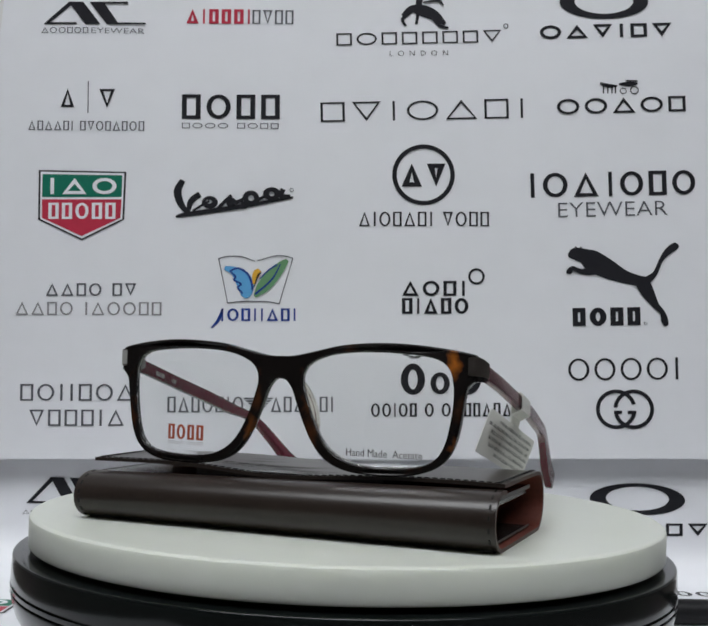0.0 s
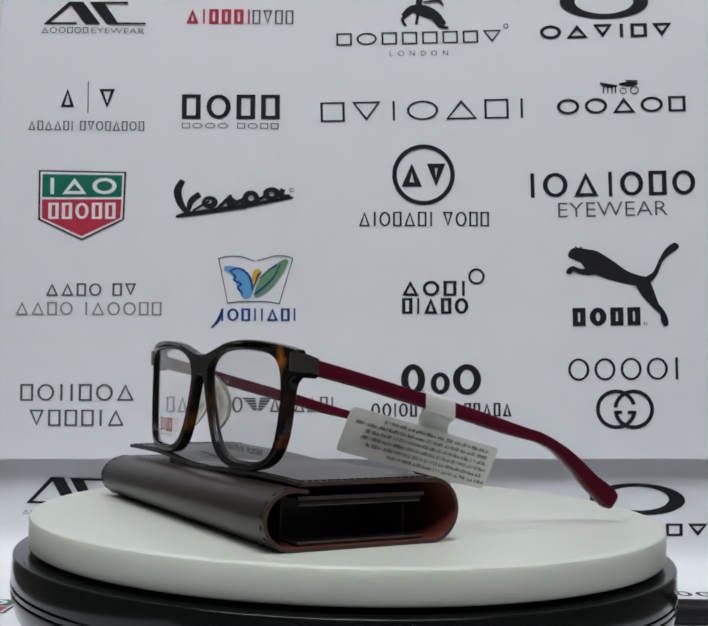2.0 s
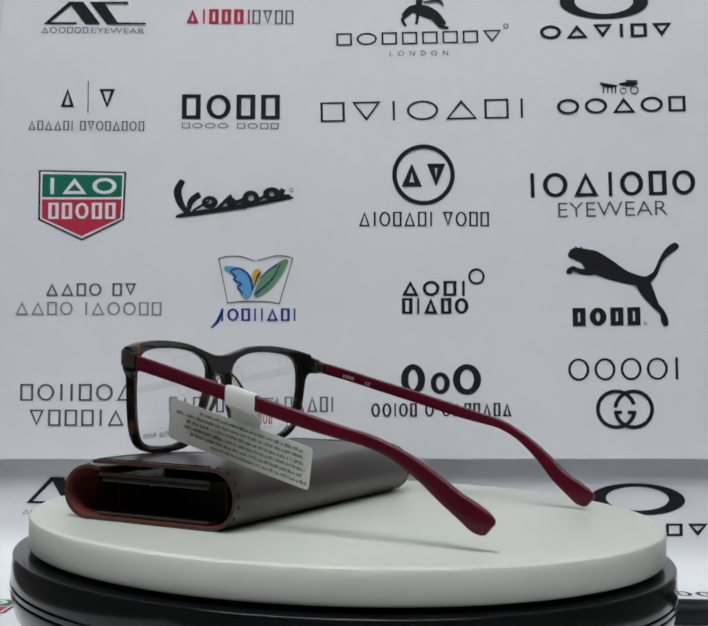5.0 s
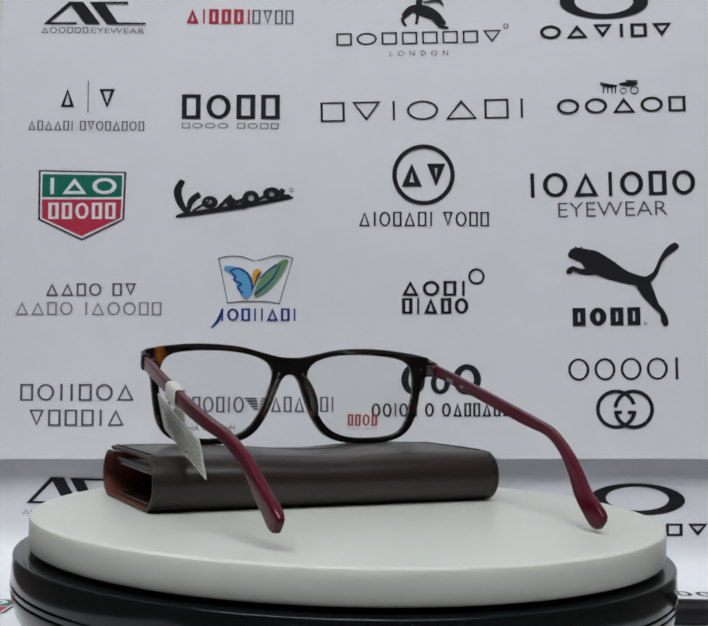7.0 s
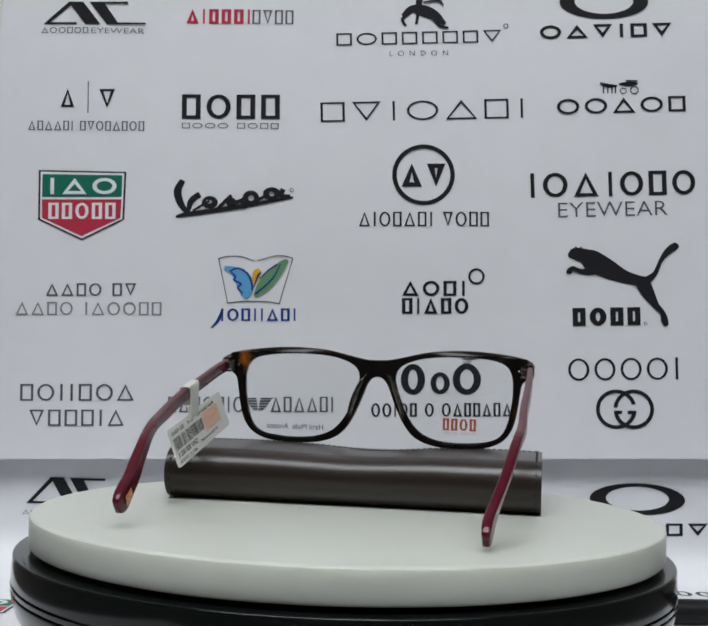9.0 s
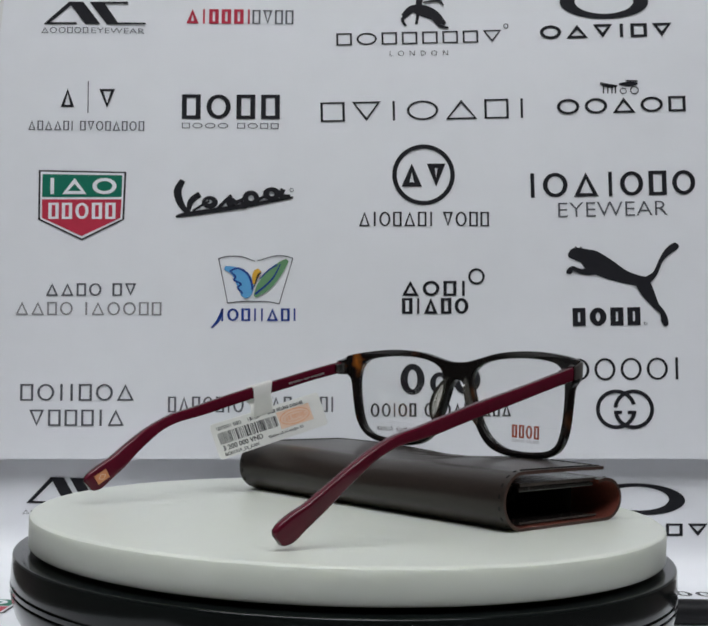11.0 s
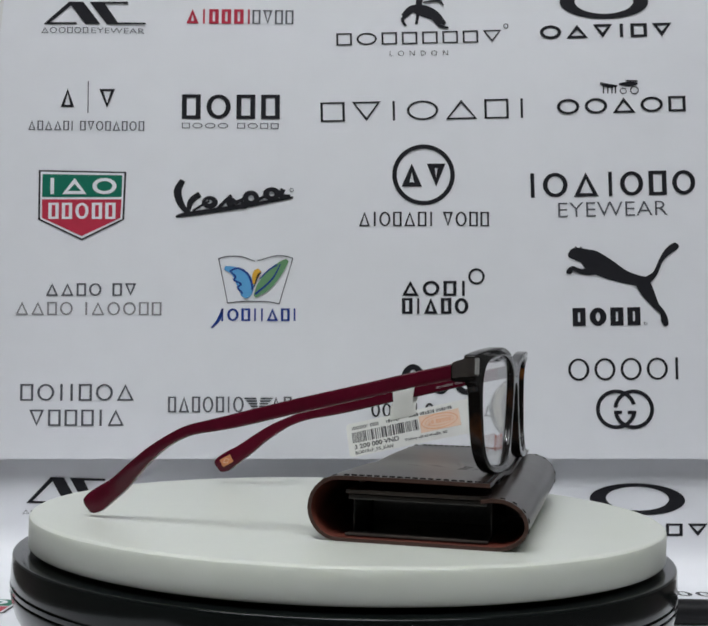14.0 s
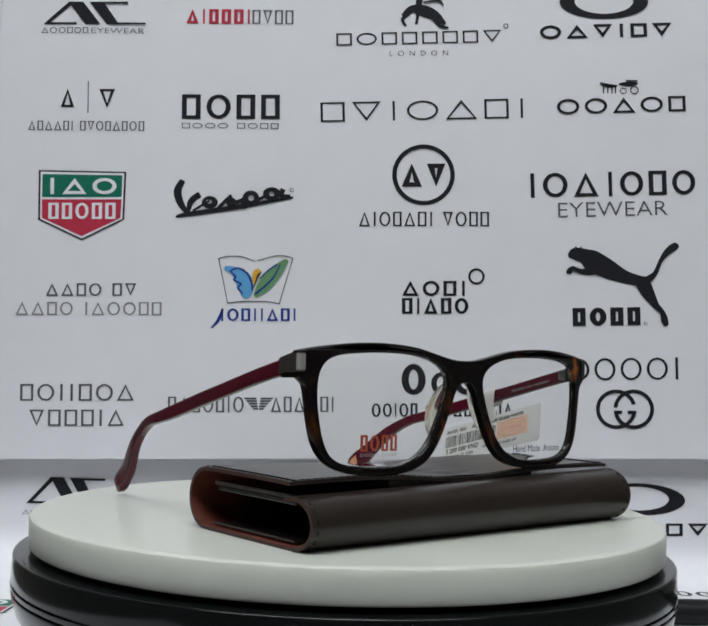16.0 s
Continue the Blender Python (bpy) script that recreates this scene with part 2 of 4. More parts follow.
def mark_shapes(shapes, w, h, weight):
    """A row of plain marks in place of characters, each a list of polygons: o ring, i bar, b frame, x and v triangles."""
    wide = {"o": 1.1, "i": 0.4, "b": 0.85, "x": 1.1, "v": 1.0, " ": 0.45}
    gap = 0.26
    total = sum(wide[c] for c in shapes) + gap * (len(shapes) - 1)
    k, x, s, out = w / total, -w / 2, weight * h, []
    rect = lambda x0, x1, y0, y1: [(x0, y0), (x1, y0), (x1, y1), (x0, y1)]

    def hollow(rim, t, tv):
        """The outline of a shape, drawn in towards its middle."""
        cx = sum(p[0] for p in rim) / len(rim)
        cy = sum(p[1] for p in rim) / len(rim)
        fx = max(0.1, 1 - 2 * t / (max(p[0] for p in rim) - min(p[0] for p in rim)))
        fy = max(0.1, 1 - 2 * tv / (max(p[1] for p in rim) - min(p[1] for p in rim)))
        ins = [(cx + (p[0] - cx) * fx, cy + (p[1] - cy) * fy) for p in rim]
        n = len(rim)
        return [[rim[q], rim[(q + 1) % n], ins[(q + 1) % n], ins[q]] for q in range(n)]

    for c in shapes:
        cw = wide[c] * k
        t = min(s, cw * 0.42)
        if c == "o":
            out.append(ring_polys(x + cw / 2, 0, cw / 2, h / 2, cw / 2 - t, h / 2 - s * 0.75, n=24))
        elif c == "i":
            out.append([rect(x + cw / 2 - t / 2, x + cw / 2 + t / 2, -h / 2, h / 2)])
        elif c == "b":
            out.append(hollow(rect(x, x + cw, -h / 2, h / 2), t, s * 0.7))
        elif c == "x":
            out.append(hollow([(x, -h / 2), (x + cw, -h / 2), (x + cw / 2, h / 2)], t * 1.3, s * 1.1))
        elif c == "v":
            out.append(hollow([(x, h / 2), (x + cw / 2, -h / 2), (x + cw, h / 2)], t * 1.3, s * 1.1))
        x += cw + gap * k
    return out


def bars_polys(shapes, w, h, weight):
    return [f for mark in mark_shapes(shapes, w, h, weight) for f in mark]


def placed(polys, x, y, turn=0.0, sx=1.0, sy=1.0):
    c, s = math.cos(radians(turn)), math.sin(radians(turn))
    return [[(x + c * sx * u - s * sy * v, y + s * sx * u + c * sy * v) for u, v in f] for f in polys]


def printed(sheet, name, polys, mat, lift=0.0, label=""):
    """Flat ink on a surface. sheet: (parent, function from millimetres on the surface and a lift in metres to a place)."""
    parent, where = sheet
    verts, faces = [], []
    for f in polys:
        faces.append(range(len(verts), len(verts) + len(f)))
        verts += [where(u, v, lift) for u, v in f]
    mesh = bpy.data.meshes.new(name)
    mesh.from_pydata(verts, [], [tuple(f) for f in faces])
    return finish(name, mesh, mat, parent, label)


MARK_NAMES = {"o": "printed_ring", "i": "printed_bar", "b": "printed_frame", "x": "printed_triangle", "v": "printed_triangle"}


def word(sheet, shapes, x, y, w, h, turn, weight, mat, lift=0.0):
    """Marks in a row: large ones each by itself, small print as one."""
    if h < 4:
        return tagged(printed(sheet, "small_print", placed(bars_polys(shapes, w, h, weight), x, y, turn), mat, lift), kind="stuff")
    for c, mark in zip(shapes.replace(" ", ""), mark_shapes(shapes, w, h, weight)):
        printed(sheet, MARK_NAMES[c], placed(mark, x, y, turn), mat, lift)


def fine_print(sheet, polys, mat, lift=0.0):
    return tagged(printed(sheet, "small_print", polys, mat, lift), kind="stuff")


def lettering(sheet, body, x, y, w, h, turn, mat, lift=0.0):
    return printed(sheet, "printed_word", placed(text_polys(body, -0.012), x, y, turn, w, h), mat, lift)


def thing(name, label, category, m=None, group=""):
    ob = tagged(new(name), label, category, group)
    if m is not None:
        ob.matrix_basis = m
    return ob


# ---- room ----
TABLE_Z, WALL_Y = -0.0606, 0.20
FLOOR_Z, CEIL_Z = -0.81, 1.60


def slab(name, x0, x1, y0, y1, z0, z1, mat, label, category):
    return tagged(part(name, box(bmesh.new(), x0, x1, y0, y1, z0, z1), mat), label, category, kind="structure")


slab("wall_north", -2.1, 2.1, WALL_Y, WALL_Y + 0.1, FLOOR_Z, CEIL_Z, room_paint, "grey painted wall behind the poster", "wall")
slab("wall_south", -2.1, 2.1, -2.8, -2.7, FLOOR_Z, CEIL_Z, room_paint, "grey painted room wall", "wall")
slab("wall_west", -2.1, -2.0, -2.7, WALL_Y, FLOOR_Z, CEIL_Z, room_paint, "grey painted room wall", "wall")
slab("wall_east", 2.0, 2.1, -2.7, WALL_Y, FLOOR_Z, CEIL_Z, room_paint, "grey painted room wall", "wall")
slab("floor", -2.1, 2.1, -2.8, WALL_Y + 0.1, FLOOR_Z - 0.1, FLOOR_Z, floor_tile, "grey tiled room floor", "floor")
slab("ceiling", -2.1, 2.1, -2.8, WALL_Y + 0.1, CEIL_Z, CEIL_Z + 0.1, wall_paint, "white painted ceiling", "ceiling")


def ceiling_lamp(place):
    lamp = thing("ceiling_light", "white ceiling lamp with a glowing diffuser", "lamp", pose(*place), "ceiling lamps")
    part("housing", box(bmesh.new(), -0.62, 0.62, -0.31, 0.31, 0.0, CEIL_Z - place[2], 0.006), lamp_metal, lamp)
    part("diffuser", box(bmesh.new(), -0.59, 0.59, -0.285, 0.285, -0.012, -0.001, 0.004), glow, lamp, "glowing white diffuser")


ceiling_lamp(PANEL_A)
ceiling_lamp(PANEL_B)


def build_desk():
    desk = thing("desk", "dark laminate desk against the wall", "table", pose(0, -0.2, FLOOR_Z))
    top = TABLE_Z - FLOOR_Z
    part("tabletop", box(bmesh.new(), -0.7, 0.7, -0.35, 0.395, top - 0.025, top, 0.002), laminate, desk)
    for x in (-0.66, 0.62):
        for y in (-0.32, 0.33):
            part("leg", box(bmesh.new(), x, x + 0.04, y, y + 0.04, 0, top - 0.025, 0.003), lamp_metal, desk)


build_desk()
board = tagged(part("backing_board", box(bmesh.new(), -0.29, 0.29, 0.188, 0.196, TABLE_Z, 0.40, 0.001), wall_paint), "white foam board standing behind the printed sheets", "board")


# ---- printed sheets ----
poster = thing("poster", "white poster with rows of printed eyewear marks on wall", "poster",
               pose(0.00016, 0.175, 0.08977, 0, -1.572, 0))
bm = box(bmesh.new(), -0.2065, 0.2145, 0.0, 0.0006, -0.084, 0.213)
for v in bm.verts:
    if v.co.x < 0:
        v.co.x -= 0.095 * (0.172 - v.co.z)
part("sheet", bm, paper, poster)
upper_print = (poster, lambda u, v, d: (u / 1000, -0.0003 - d, v / 1000))

word(upper_print, "xoobob", -169.4, 166.0, 27.5, 3.5, 0.0, 0.15, ink_grey)
lettering(upper_print, "EYEWEAR", -138.3, 165.6, 31.0, 3.2, -1.0, ink_grey)
word(upper_print, "xibbbi", -79.3, 174.1, 37.9, 8.6, -0.4, 0.24, ink_red)
word(upper_print, "bvbb", -47.5, 173.7, 24.1, 8.3, -0.6, 0.13, ink_grey)
word(upper_print, "bobbbbbv", 38.0, 161.5, 96.7, 7.2, 1.3, 0.15, ink)
lettering(upper_print, "L  O  N  D  O  N", 38.0, 152.3, 34.1, 3.0, 0.8, ink)
word(upper_print, "oxvibv", 147.6, 165.6, 77.4, 8.1, 1.4, 0.26, ink)
word(upper_print, "x", -167.3, 125.9, 7.9, 10.9, 0.0, 0.16, ink)
word(upper_print, "v", -144.2, 125.5, 9.2, 11.2, 0.0, 0.16, ink)
word(upper_print, "xbxxbi bvobxbob", -156.2, 109.4, 67.7, 5.6, -0.4, 0.14, ink_grey)
word(upper_print, "bobb", -71.9, 120.6, 57.2, 14.4, -0.2, 0.20, ink)
word(upper_print, "booo bobb", -72.2, 109.4, 56.4, 3.2, -0.3, 0.18, ink_grey)
word(upper_print, "bvioxbi", 40.9, 118.6, 120.9, 11.5, 1.2, 0.12, ink)
word(upper_print, "ooxob", 156.2, 121.6, 75.3, 9.1, 1.6, 0.20, ink)
word(upper_print, "xiobxbi vobb", 40.7, 54.7, 75.6, 8.4, 0.0, 0.13, ink)
word(upper_print, "iox", 121.8, 74.7, 41.0, 14.3, 1.3, 0.19, ink)
word(upper_print, "iobo", 172.8, 75.8, 52.0, 14.3, 1.3, 0.19, ink)
lettering(upper_print, "EYEWEAR", 150.6, 60.6, 63.7, 8.5, 1.2, ink_grey)
word(upper_print, "xxbo bv", -152.3, 13.6, 52.3, 7.3, 0.0, 0.16, ink_grey)
word(upper_print, "xxbo ixoobb", -153.6, 2.6, 84.4, 7.6, -0.2, 0.14, ink_pale)
word(upper_print, "iobiixbi", -55.3, -1.0, 44.2, 7.3, -0.0, 0.20, ink_blue)
word(upper_print, "xobi", 46.5, 14.3, 37.4, 8.7, 0.0, 0.22, ink)
word(upper_print, "bixbo", 47.0, 4.1, 38.5, 9.2, 0.0, 0.22, ink)
word(upper_print, "bobb", 146.2, -2.1, 39.3, 10.5, 0.8, 0.34, ink)
word(upper_print, "boiibox", -159.7, -45.8, 65.6, 9.6, -0.0, 0.14, ink_grey)
word(upper_print, "vbbbix", -159.8, -60.4, 54.6, 9.3, -0.0, 0.14, ink_grey)
word(upper_print, "bxbobio", -85.4, -52.8, 43.7, 9.1, -0.0, 0.13, ink_grey)
word(upper_print, "xbxxbi", -29.7, -52.7, 36.5, 8.8, -0.0, 0.13, ink_grey)
word(upper_print, "o", 34.1, -38.4, 14.0, 17.7, 0.0, 0.24, ink)
word(upper_print, "o", 49.8, -40.6, 11.2, 12.6, 0.0, 0.26, ink)
word(upper_print, "o", 65.2, -38.4, 16.4, 17.7, 0.0, 0.24, ink)
word(upper_print, "ooiob o oxbbxbx", 50.4, -55.9, 81.0, 7.8, 0.2, 0.16, ink)
word(upper_print, "ooooi", 156.2, -32.4, 65.0, 12.8, 0.7, 0.12, ink)


def shape(sheet, name, polys, mat, lift=0.0):
    return printed(sheet, name, polys, mat, lift)


def strokes(sheet, name, groups, mat):
    """Overlapping strokes of ink, each a hair above the last."""
    for k, polys in enumerate(groups):
        printed(sheet, name, polys, mat, 0.00005 * k)


def arrow_mark(sheet, x, y, k=1.0, stretch=1.0):
    """Black slanted strokes over a foot line."""
    p = [[(-30, -6.7), (-27.2, -6.7), (-11.6, 6.6), (-15.2, 6.6)], [(-29.4, -6.7), (-10, -6.7), (-11, -5.6), (-28, -5.6)],
         [(-15.4, 6.6), (-6.8, 6.6), (3.4, -6.7), (-5.4, -6.7)], [(-3.1, 6.6), (5.2, 6.6), (14.2, -6.7), (7.1, -6.7)],
         [(4.0, 6.6), (19.6, 6.6), (19.6, 5.4), (5, 5.4)], [(9, -6.9), (30, -6.9), (30, -5.9), (9, -5.7)]]
    strokes(sheet, "printed_stroke", [placed([f], x, y, 0, k, k * stretch) for f in p], ink)


def ellipse_mark(sheet, x, y, a, b):
    shape(sheet, "printed_ring", ring_polys(x, y, a, b, a * 0.66, b * 0.74, 0, b * 0.05, 64), ink)


def rider_mark(sheet, x, y, k=1.0):
    p = [stroke_polys(q) for q in ([(-12, -1, 2), (-7, 3, 4), (0, 2, 7), (7, -1, 6), (13, -6, 2)], [(-3, 2, 3), (-2, 9, 4), (-1, 14, 3)],
         [(-7, 2, 3), (-12, -3, 2), (-10, -7, 1.2)], [(6, -2, 3), (10, -7, 2), (15, -8, 1)],
         [(-3, 0, 2), (-4, -6, 1.5)], [(0, 7, 1), (9, 8, 1.6), (12, 5, 0.8)])]
    strokes(sheet, "printed_stroke", [placed(q, x, y, 0, k, k) for q in p], ink)


def shield_mark(sheet, x, y, k=1.0):
    rim = [(-25.5, 20), (25.5, 19), (24.5, -9), (0, -21), (-25.5, -9)]
    inset = lambda f: [[(u * f, v * f) for u, v in rim]]
    shape(sheet, "printed_shield", placed(inset(1.0), x, y, 0, k, k), ink, 0.0)
    shape(sheet, "printed_shield", placed(inset(0.955), x, y, 0, k, k), paper, 0.00015)
    shape(sheet, "printed_field", placed([[(-23.2, 17.6), (23.2, 16.9), (22.9, 4.2), (-23.3, 4.2)]], x, y, 0, k, k), ink_green, 0.0003)
    shape(sheet, "printed_field", placed([[(-23.3, 2.8), (22.9, 2.8), (22.3, -8), (0, -18.6), (-23.2, -8)]], x, y, 0, k, k), ink_red, 0.0003)
    word(sheet, "ixo", x, y + 10.6 * k, 40 * k, 9.5 * k, 0, 0.26, paper, 0.00045)
    word(sheet, "bbobb", x, y - 3.9 * k, 39 * k, 9.5 * k, 0, 0.2, paper, 0.00045)


def script_mark(sheet):
    p = [stroke_polys([(-99.6, 77.4, 3.2), (-102.6, 71, 4.6), (-100.8, 63.8, 4.0), (-97, 58.6, 2.4)]), stroke_polys([(-96.4, 58.6, 2.2), (-94.8, 65, 3.6), (-89.6, 69.2, 3.6)]),
         stroke_polys([(-103.6, 55.8, 0.8), (-98, 57.2, 2.6), (-68, 61.6, 2.8), (-35.4, 67.4, 1.2)]),
         stroke_polys([(-93.8, 59.4, 1.4), (-84, 65.4, 1.4)]), ring_polys(-83.8, 64.4, 4.7, 3.7, 1.8, 1.1, -0.6, 0.4, 20),
         stroke_polys([(-79, 60.8, 2.2), (-75, 65, 2.0), (-71.2, 68.4, 2.2)]), disc_polys(-71.4, 64.4, 3.0, 2.6, 30), stroke_polys([(-69, 64, 2.4), (-63, 67, 1.6)]),
         ring_polys(-60, 67, 4.9, 4.3, 1.7, 1.6, 0.2, -0.2, 20), stroke_polys([(-64.6, 65, 3.0), (-64, 60.4, 2.8)]), stroke_polys([(-57, 65.2, 2.0), (-52, 67.8, 1.8)]),
         ring_polys(-47.8, 69.3, 5.2, 3.9, 1.6, 1.3, 0, 0, 20), stroke_polys([(-41.2, 72.2, 3.0), (-42.4, 68, 3.2), (-37, 68.2, 1.4)])]
    strokes(sheet, "printed_stroke", p, ink)


def butterfly_mark(sheet):
    """An open book outline with a two-winged butterfly over it."""
    layers = [("printed_outline", [(-57.5, 30.0, 0.4), (-65.3, 32.7, 0.6), (-73.2, 32.9, 0.6), (-78.5, 31.6, 0.6)], ink_grey), ("printed_outline", [(-78.5, 31.8, 0.6), (-73.2, 5.8, 0.5)], ink_grey),
              ("printed_outline", [(-73.2, 5.8, 0.6), (-65, 6.7, 0.6), (-57.4, 6.8, 0.6), (-49.4, 6.5, 0.6), (-43.3, 5.2, 0.6)], ink_grey), ("printed_outline", [(-43.3, 5.2, 0.5), (-35.5, 31.8, 0.5)], ink_grey),
              ("printed_outline", [(-35.5, 31.8, 0.6), (-40.6, 33.1, 0.6), (-46.8, 32.9, 0.6), (-56, 30.3, 0.4)], ink_grey),
              ("printed_wing", [(-75, 26.2, 2.4), (-69.5, 24.4, 5.0), (-65, 20.6, 9.0), (-62.8, 16, 9.5), (-63, 11.6, 7.6), (-64.4, 9.4, 3.0)], ink_sky),
              ("printed_wing", [(-71.9, 24.4, 0.9), (-67, 25.9, 1.1), (-61.8, 22.8, 1.2), (-59.3, 17.5, 1.2), (-58.9, 13.1, 1.0)], ink_blue),
              ("printed_wing", [(-71.9, 24.4, 0.9), (-68.6, 21.0, 1.0), (-69.6, 19.2, 1.0), (-65.4, 16.8, 1.0), (-67.4, 14.8, 1.0), (-64.4, 11.4, 0.9)], ink_blue),
              ("printed_leaf", [(-57.4, 9.6, 2.0), (-52.6, 15.4, 7.4), (-46.4, 22.6, 7.8), (-41.4, 28.0, 5.0), (-38.6, 30.6, 2.0)], ink_leaf),
              ("printed_leaf", [(-54.7, 19.7, 0.6), (-49.4, 25, 0.9), (-44.4, 28.0, 0.9)], ink_blue), ("printed_leaf", [(-42.6, 28.4, 0.5), (-47.7, 19.3, 1.0), (-57.2, 10.9, 1.2)], ink_blue),
              ("printed_dot", [(-58.2, 16.6, 0.8), (-57.6, 20, 3.0), (-56.4, 23, 4.2), (-54.6, 25.0, 2.4)], ink_yellow), ("printed_stroke", [(-53.8, 23.4, 0.8), (-55.6, 21.8, 0.9), (-57.8, 15.2, 0.5)], ink)]
    for k, (name, line, mat) in enumerate(layers):
        printed(sheet, name, stroke_polys(line), mat, 0.00004 * k)
    shape(sheet, "printed_mark", stroke_polys([(-76.0, 2.4, 1.2), (-78.4, -4, 2.0), (-82.5, -8.5, 0.8)]), ink_blue)


def leaper_mark(sheet):
    """A leaping cat as a few black strokes: body, ears, tail, hind leg and foreleg."""
    p = [stroke_polys(q) for q in ([(124.4, 33.0, 1.6), (126, 33.6, 5), (128.6, 34.2, 7.6), (133.2, 33.2, 8.6), (138.3, 30.4, 12.4), (147.4, 25.4, 11.4), (156.4, 21.2, 7.8), (164.4, 18.9, 6.4), (171.4, 18.0, 5.4)],
         [(128.6, 36.4, 2.2), (129.0, 38.6, 0.9)], [(131.4, 36.4, 2.2), (131.9, 38.5, 0.9)],
         [(169.6, 18.6, 5.0), (174.6, 23.0, 2.8), (178.0, 30.4, 2.4), (182.2, 35.8, 4.0), (186.6, 39.0, 4.4), (187.8, 40.2, 2)],
         [(166.8, 18.6, 8.6), (170.6, 11.2, 7.4), (174.8, 4.4, 4.0), (178.5, 0.2, 3.2), (179.8, -4.4, 4.2), (180.9, -7.4, 2.2)],
         [(141.4, 26.0, 7), (135.6, 24.2, 4.6), (131.4, 24.2, 3.0), (127.0, 25.8, 2.8), (124.9, 24.2, 3.2), (124.4, 22.6, 2.4)])]
    strokes(sheet, "printed_stroke", p, ink)


def carriage_mark(sheet, x, y):
    p = []
    p += ring_polys(x + 8, y - 2, 2.6, 2.4, 2.0, 1.8, n=20) + ring_polys(x + 1.5, y - 2.4, 2, 1.9, 1.5, 1.4, n=20)
    p += stroke_polys([(x - 1, y + 1.5, 1), (x + 5, y + 1.6, 3), (x + 10, y + 2, 1)]) + stroke_polys([(x - 12, y + 2, 1.4), (x - 7, y + 0.6, 2.2), (x - 2, y + 0.4, 1)])
    p += [[(x + q, y - 4), (x + q + 0.7, y - 4), (x + q + 0.9, y + 1), (x + q, y + 1)] for q in (-10.5, -8, -5.5, -3.5)]
    p += stroke_polys([(x + 3, y + 3.6, 0.8), (x + 10, y + 3.4, 0.8)])
    shape(sheet, "printed_mark", p, ink)


arrow_mark(upper_print, -152.0, 176.2)
rider_mark(upper_print, 40.5, 175.5)
ellipse_mark(upper_print, 146.7, 182.7, 26.0, 10.0)
shape(upper_print, "printed_line", [[(-155.6, 135.6), (-155.0, 135.6), (-155.0, 117.0), (-155.6, 117.0)]], ink_grey)
carriage_mark(upper_print, 156.0, 132.5)
shield_mark(upper_print, -158.0, 63.3)
script_mark(upper_print)
shape(upper_print, "printed_ring", ring_polys(40.5, 80.6, 18.2, 17.8, 15.6, 15.3, n=64), ink)
word(upper_print, "xv", 40.5, 80.4, 25.5, 13.5, 0, 0.26, ink)
shape(upper_print, "printed_ring", ring_polys(71.0, 21.2, 4.8, 4.8, 3.5, 3.5, n=18), ink)
for cx, cy, size in ((89.0, 168.5, 1.5), (-36.3, 71.6, 1.2), (168.8, -6.0, 1.0)):
    shape(upper_print, "printed_ring", ring_polys(cx, cy, size, size, size * 0.65, size * 0.65, n=16), ink_grey)
butterfly_mark(upper_print)
leaper_mark(upper_print)
shape(upper_print, "printed_mark", [[(-55.1 - s * (8.5 - 1.3 * k), -48.9 - 1.5 * k), (-55.1 - s * (1.2 - 0.25 * k), -48.9 - 1.5 * k),
      (-55.1 - s * (1.2 - 0.25 * k), -49.8 - 1.5 * k), (-55.1 - s * (7.9 - 1.3 * k), -49.8 - 1.5 * k)] for k in range(5) for s in (1, -1)], ink_grey)
for cx, start, bar in ((151.2, 0.28, 160.2), (161.3, 3.42, 152.3)):
    shape(upper_print, "printed_ring", ring_polys(cx, -55.6, 11.7, 11.4, 9.5, 9.2, n=50, start=start, sweep=0.94), ink, 0.00004 if cx > 155 else 0.0)
    shape(upper_print, "printed_line", [[(bar - 2.4, -56.4), (bar + 2.4, -56.4), (bar + 2.0, -58.4), (bar - 2.4, -58.4)]], ink, 0.00008)


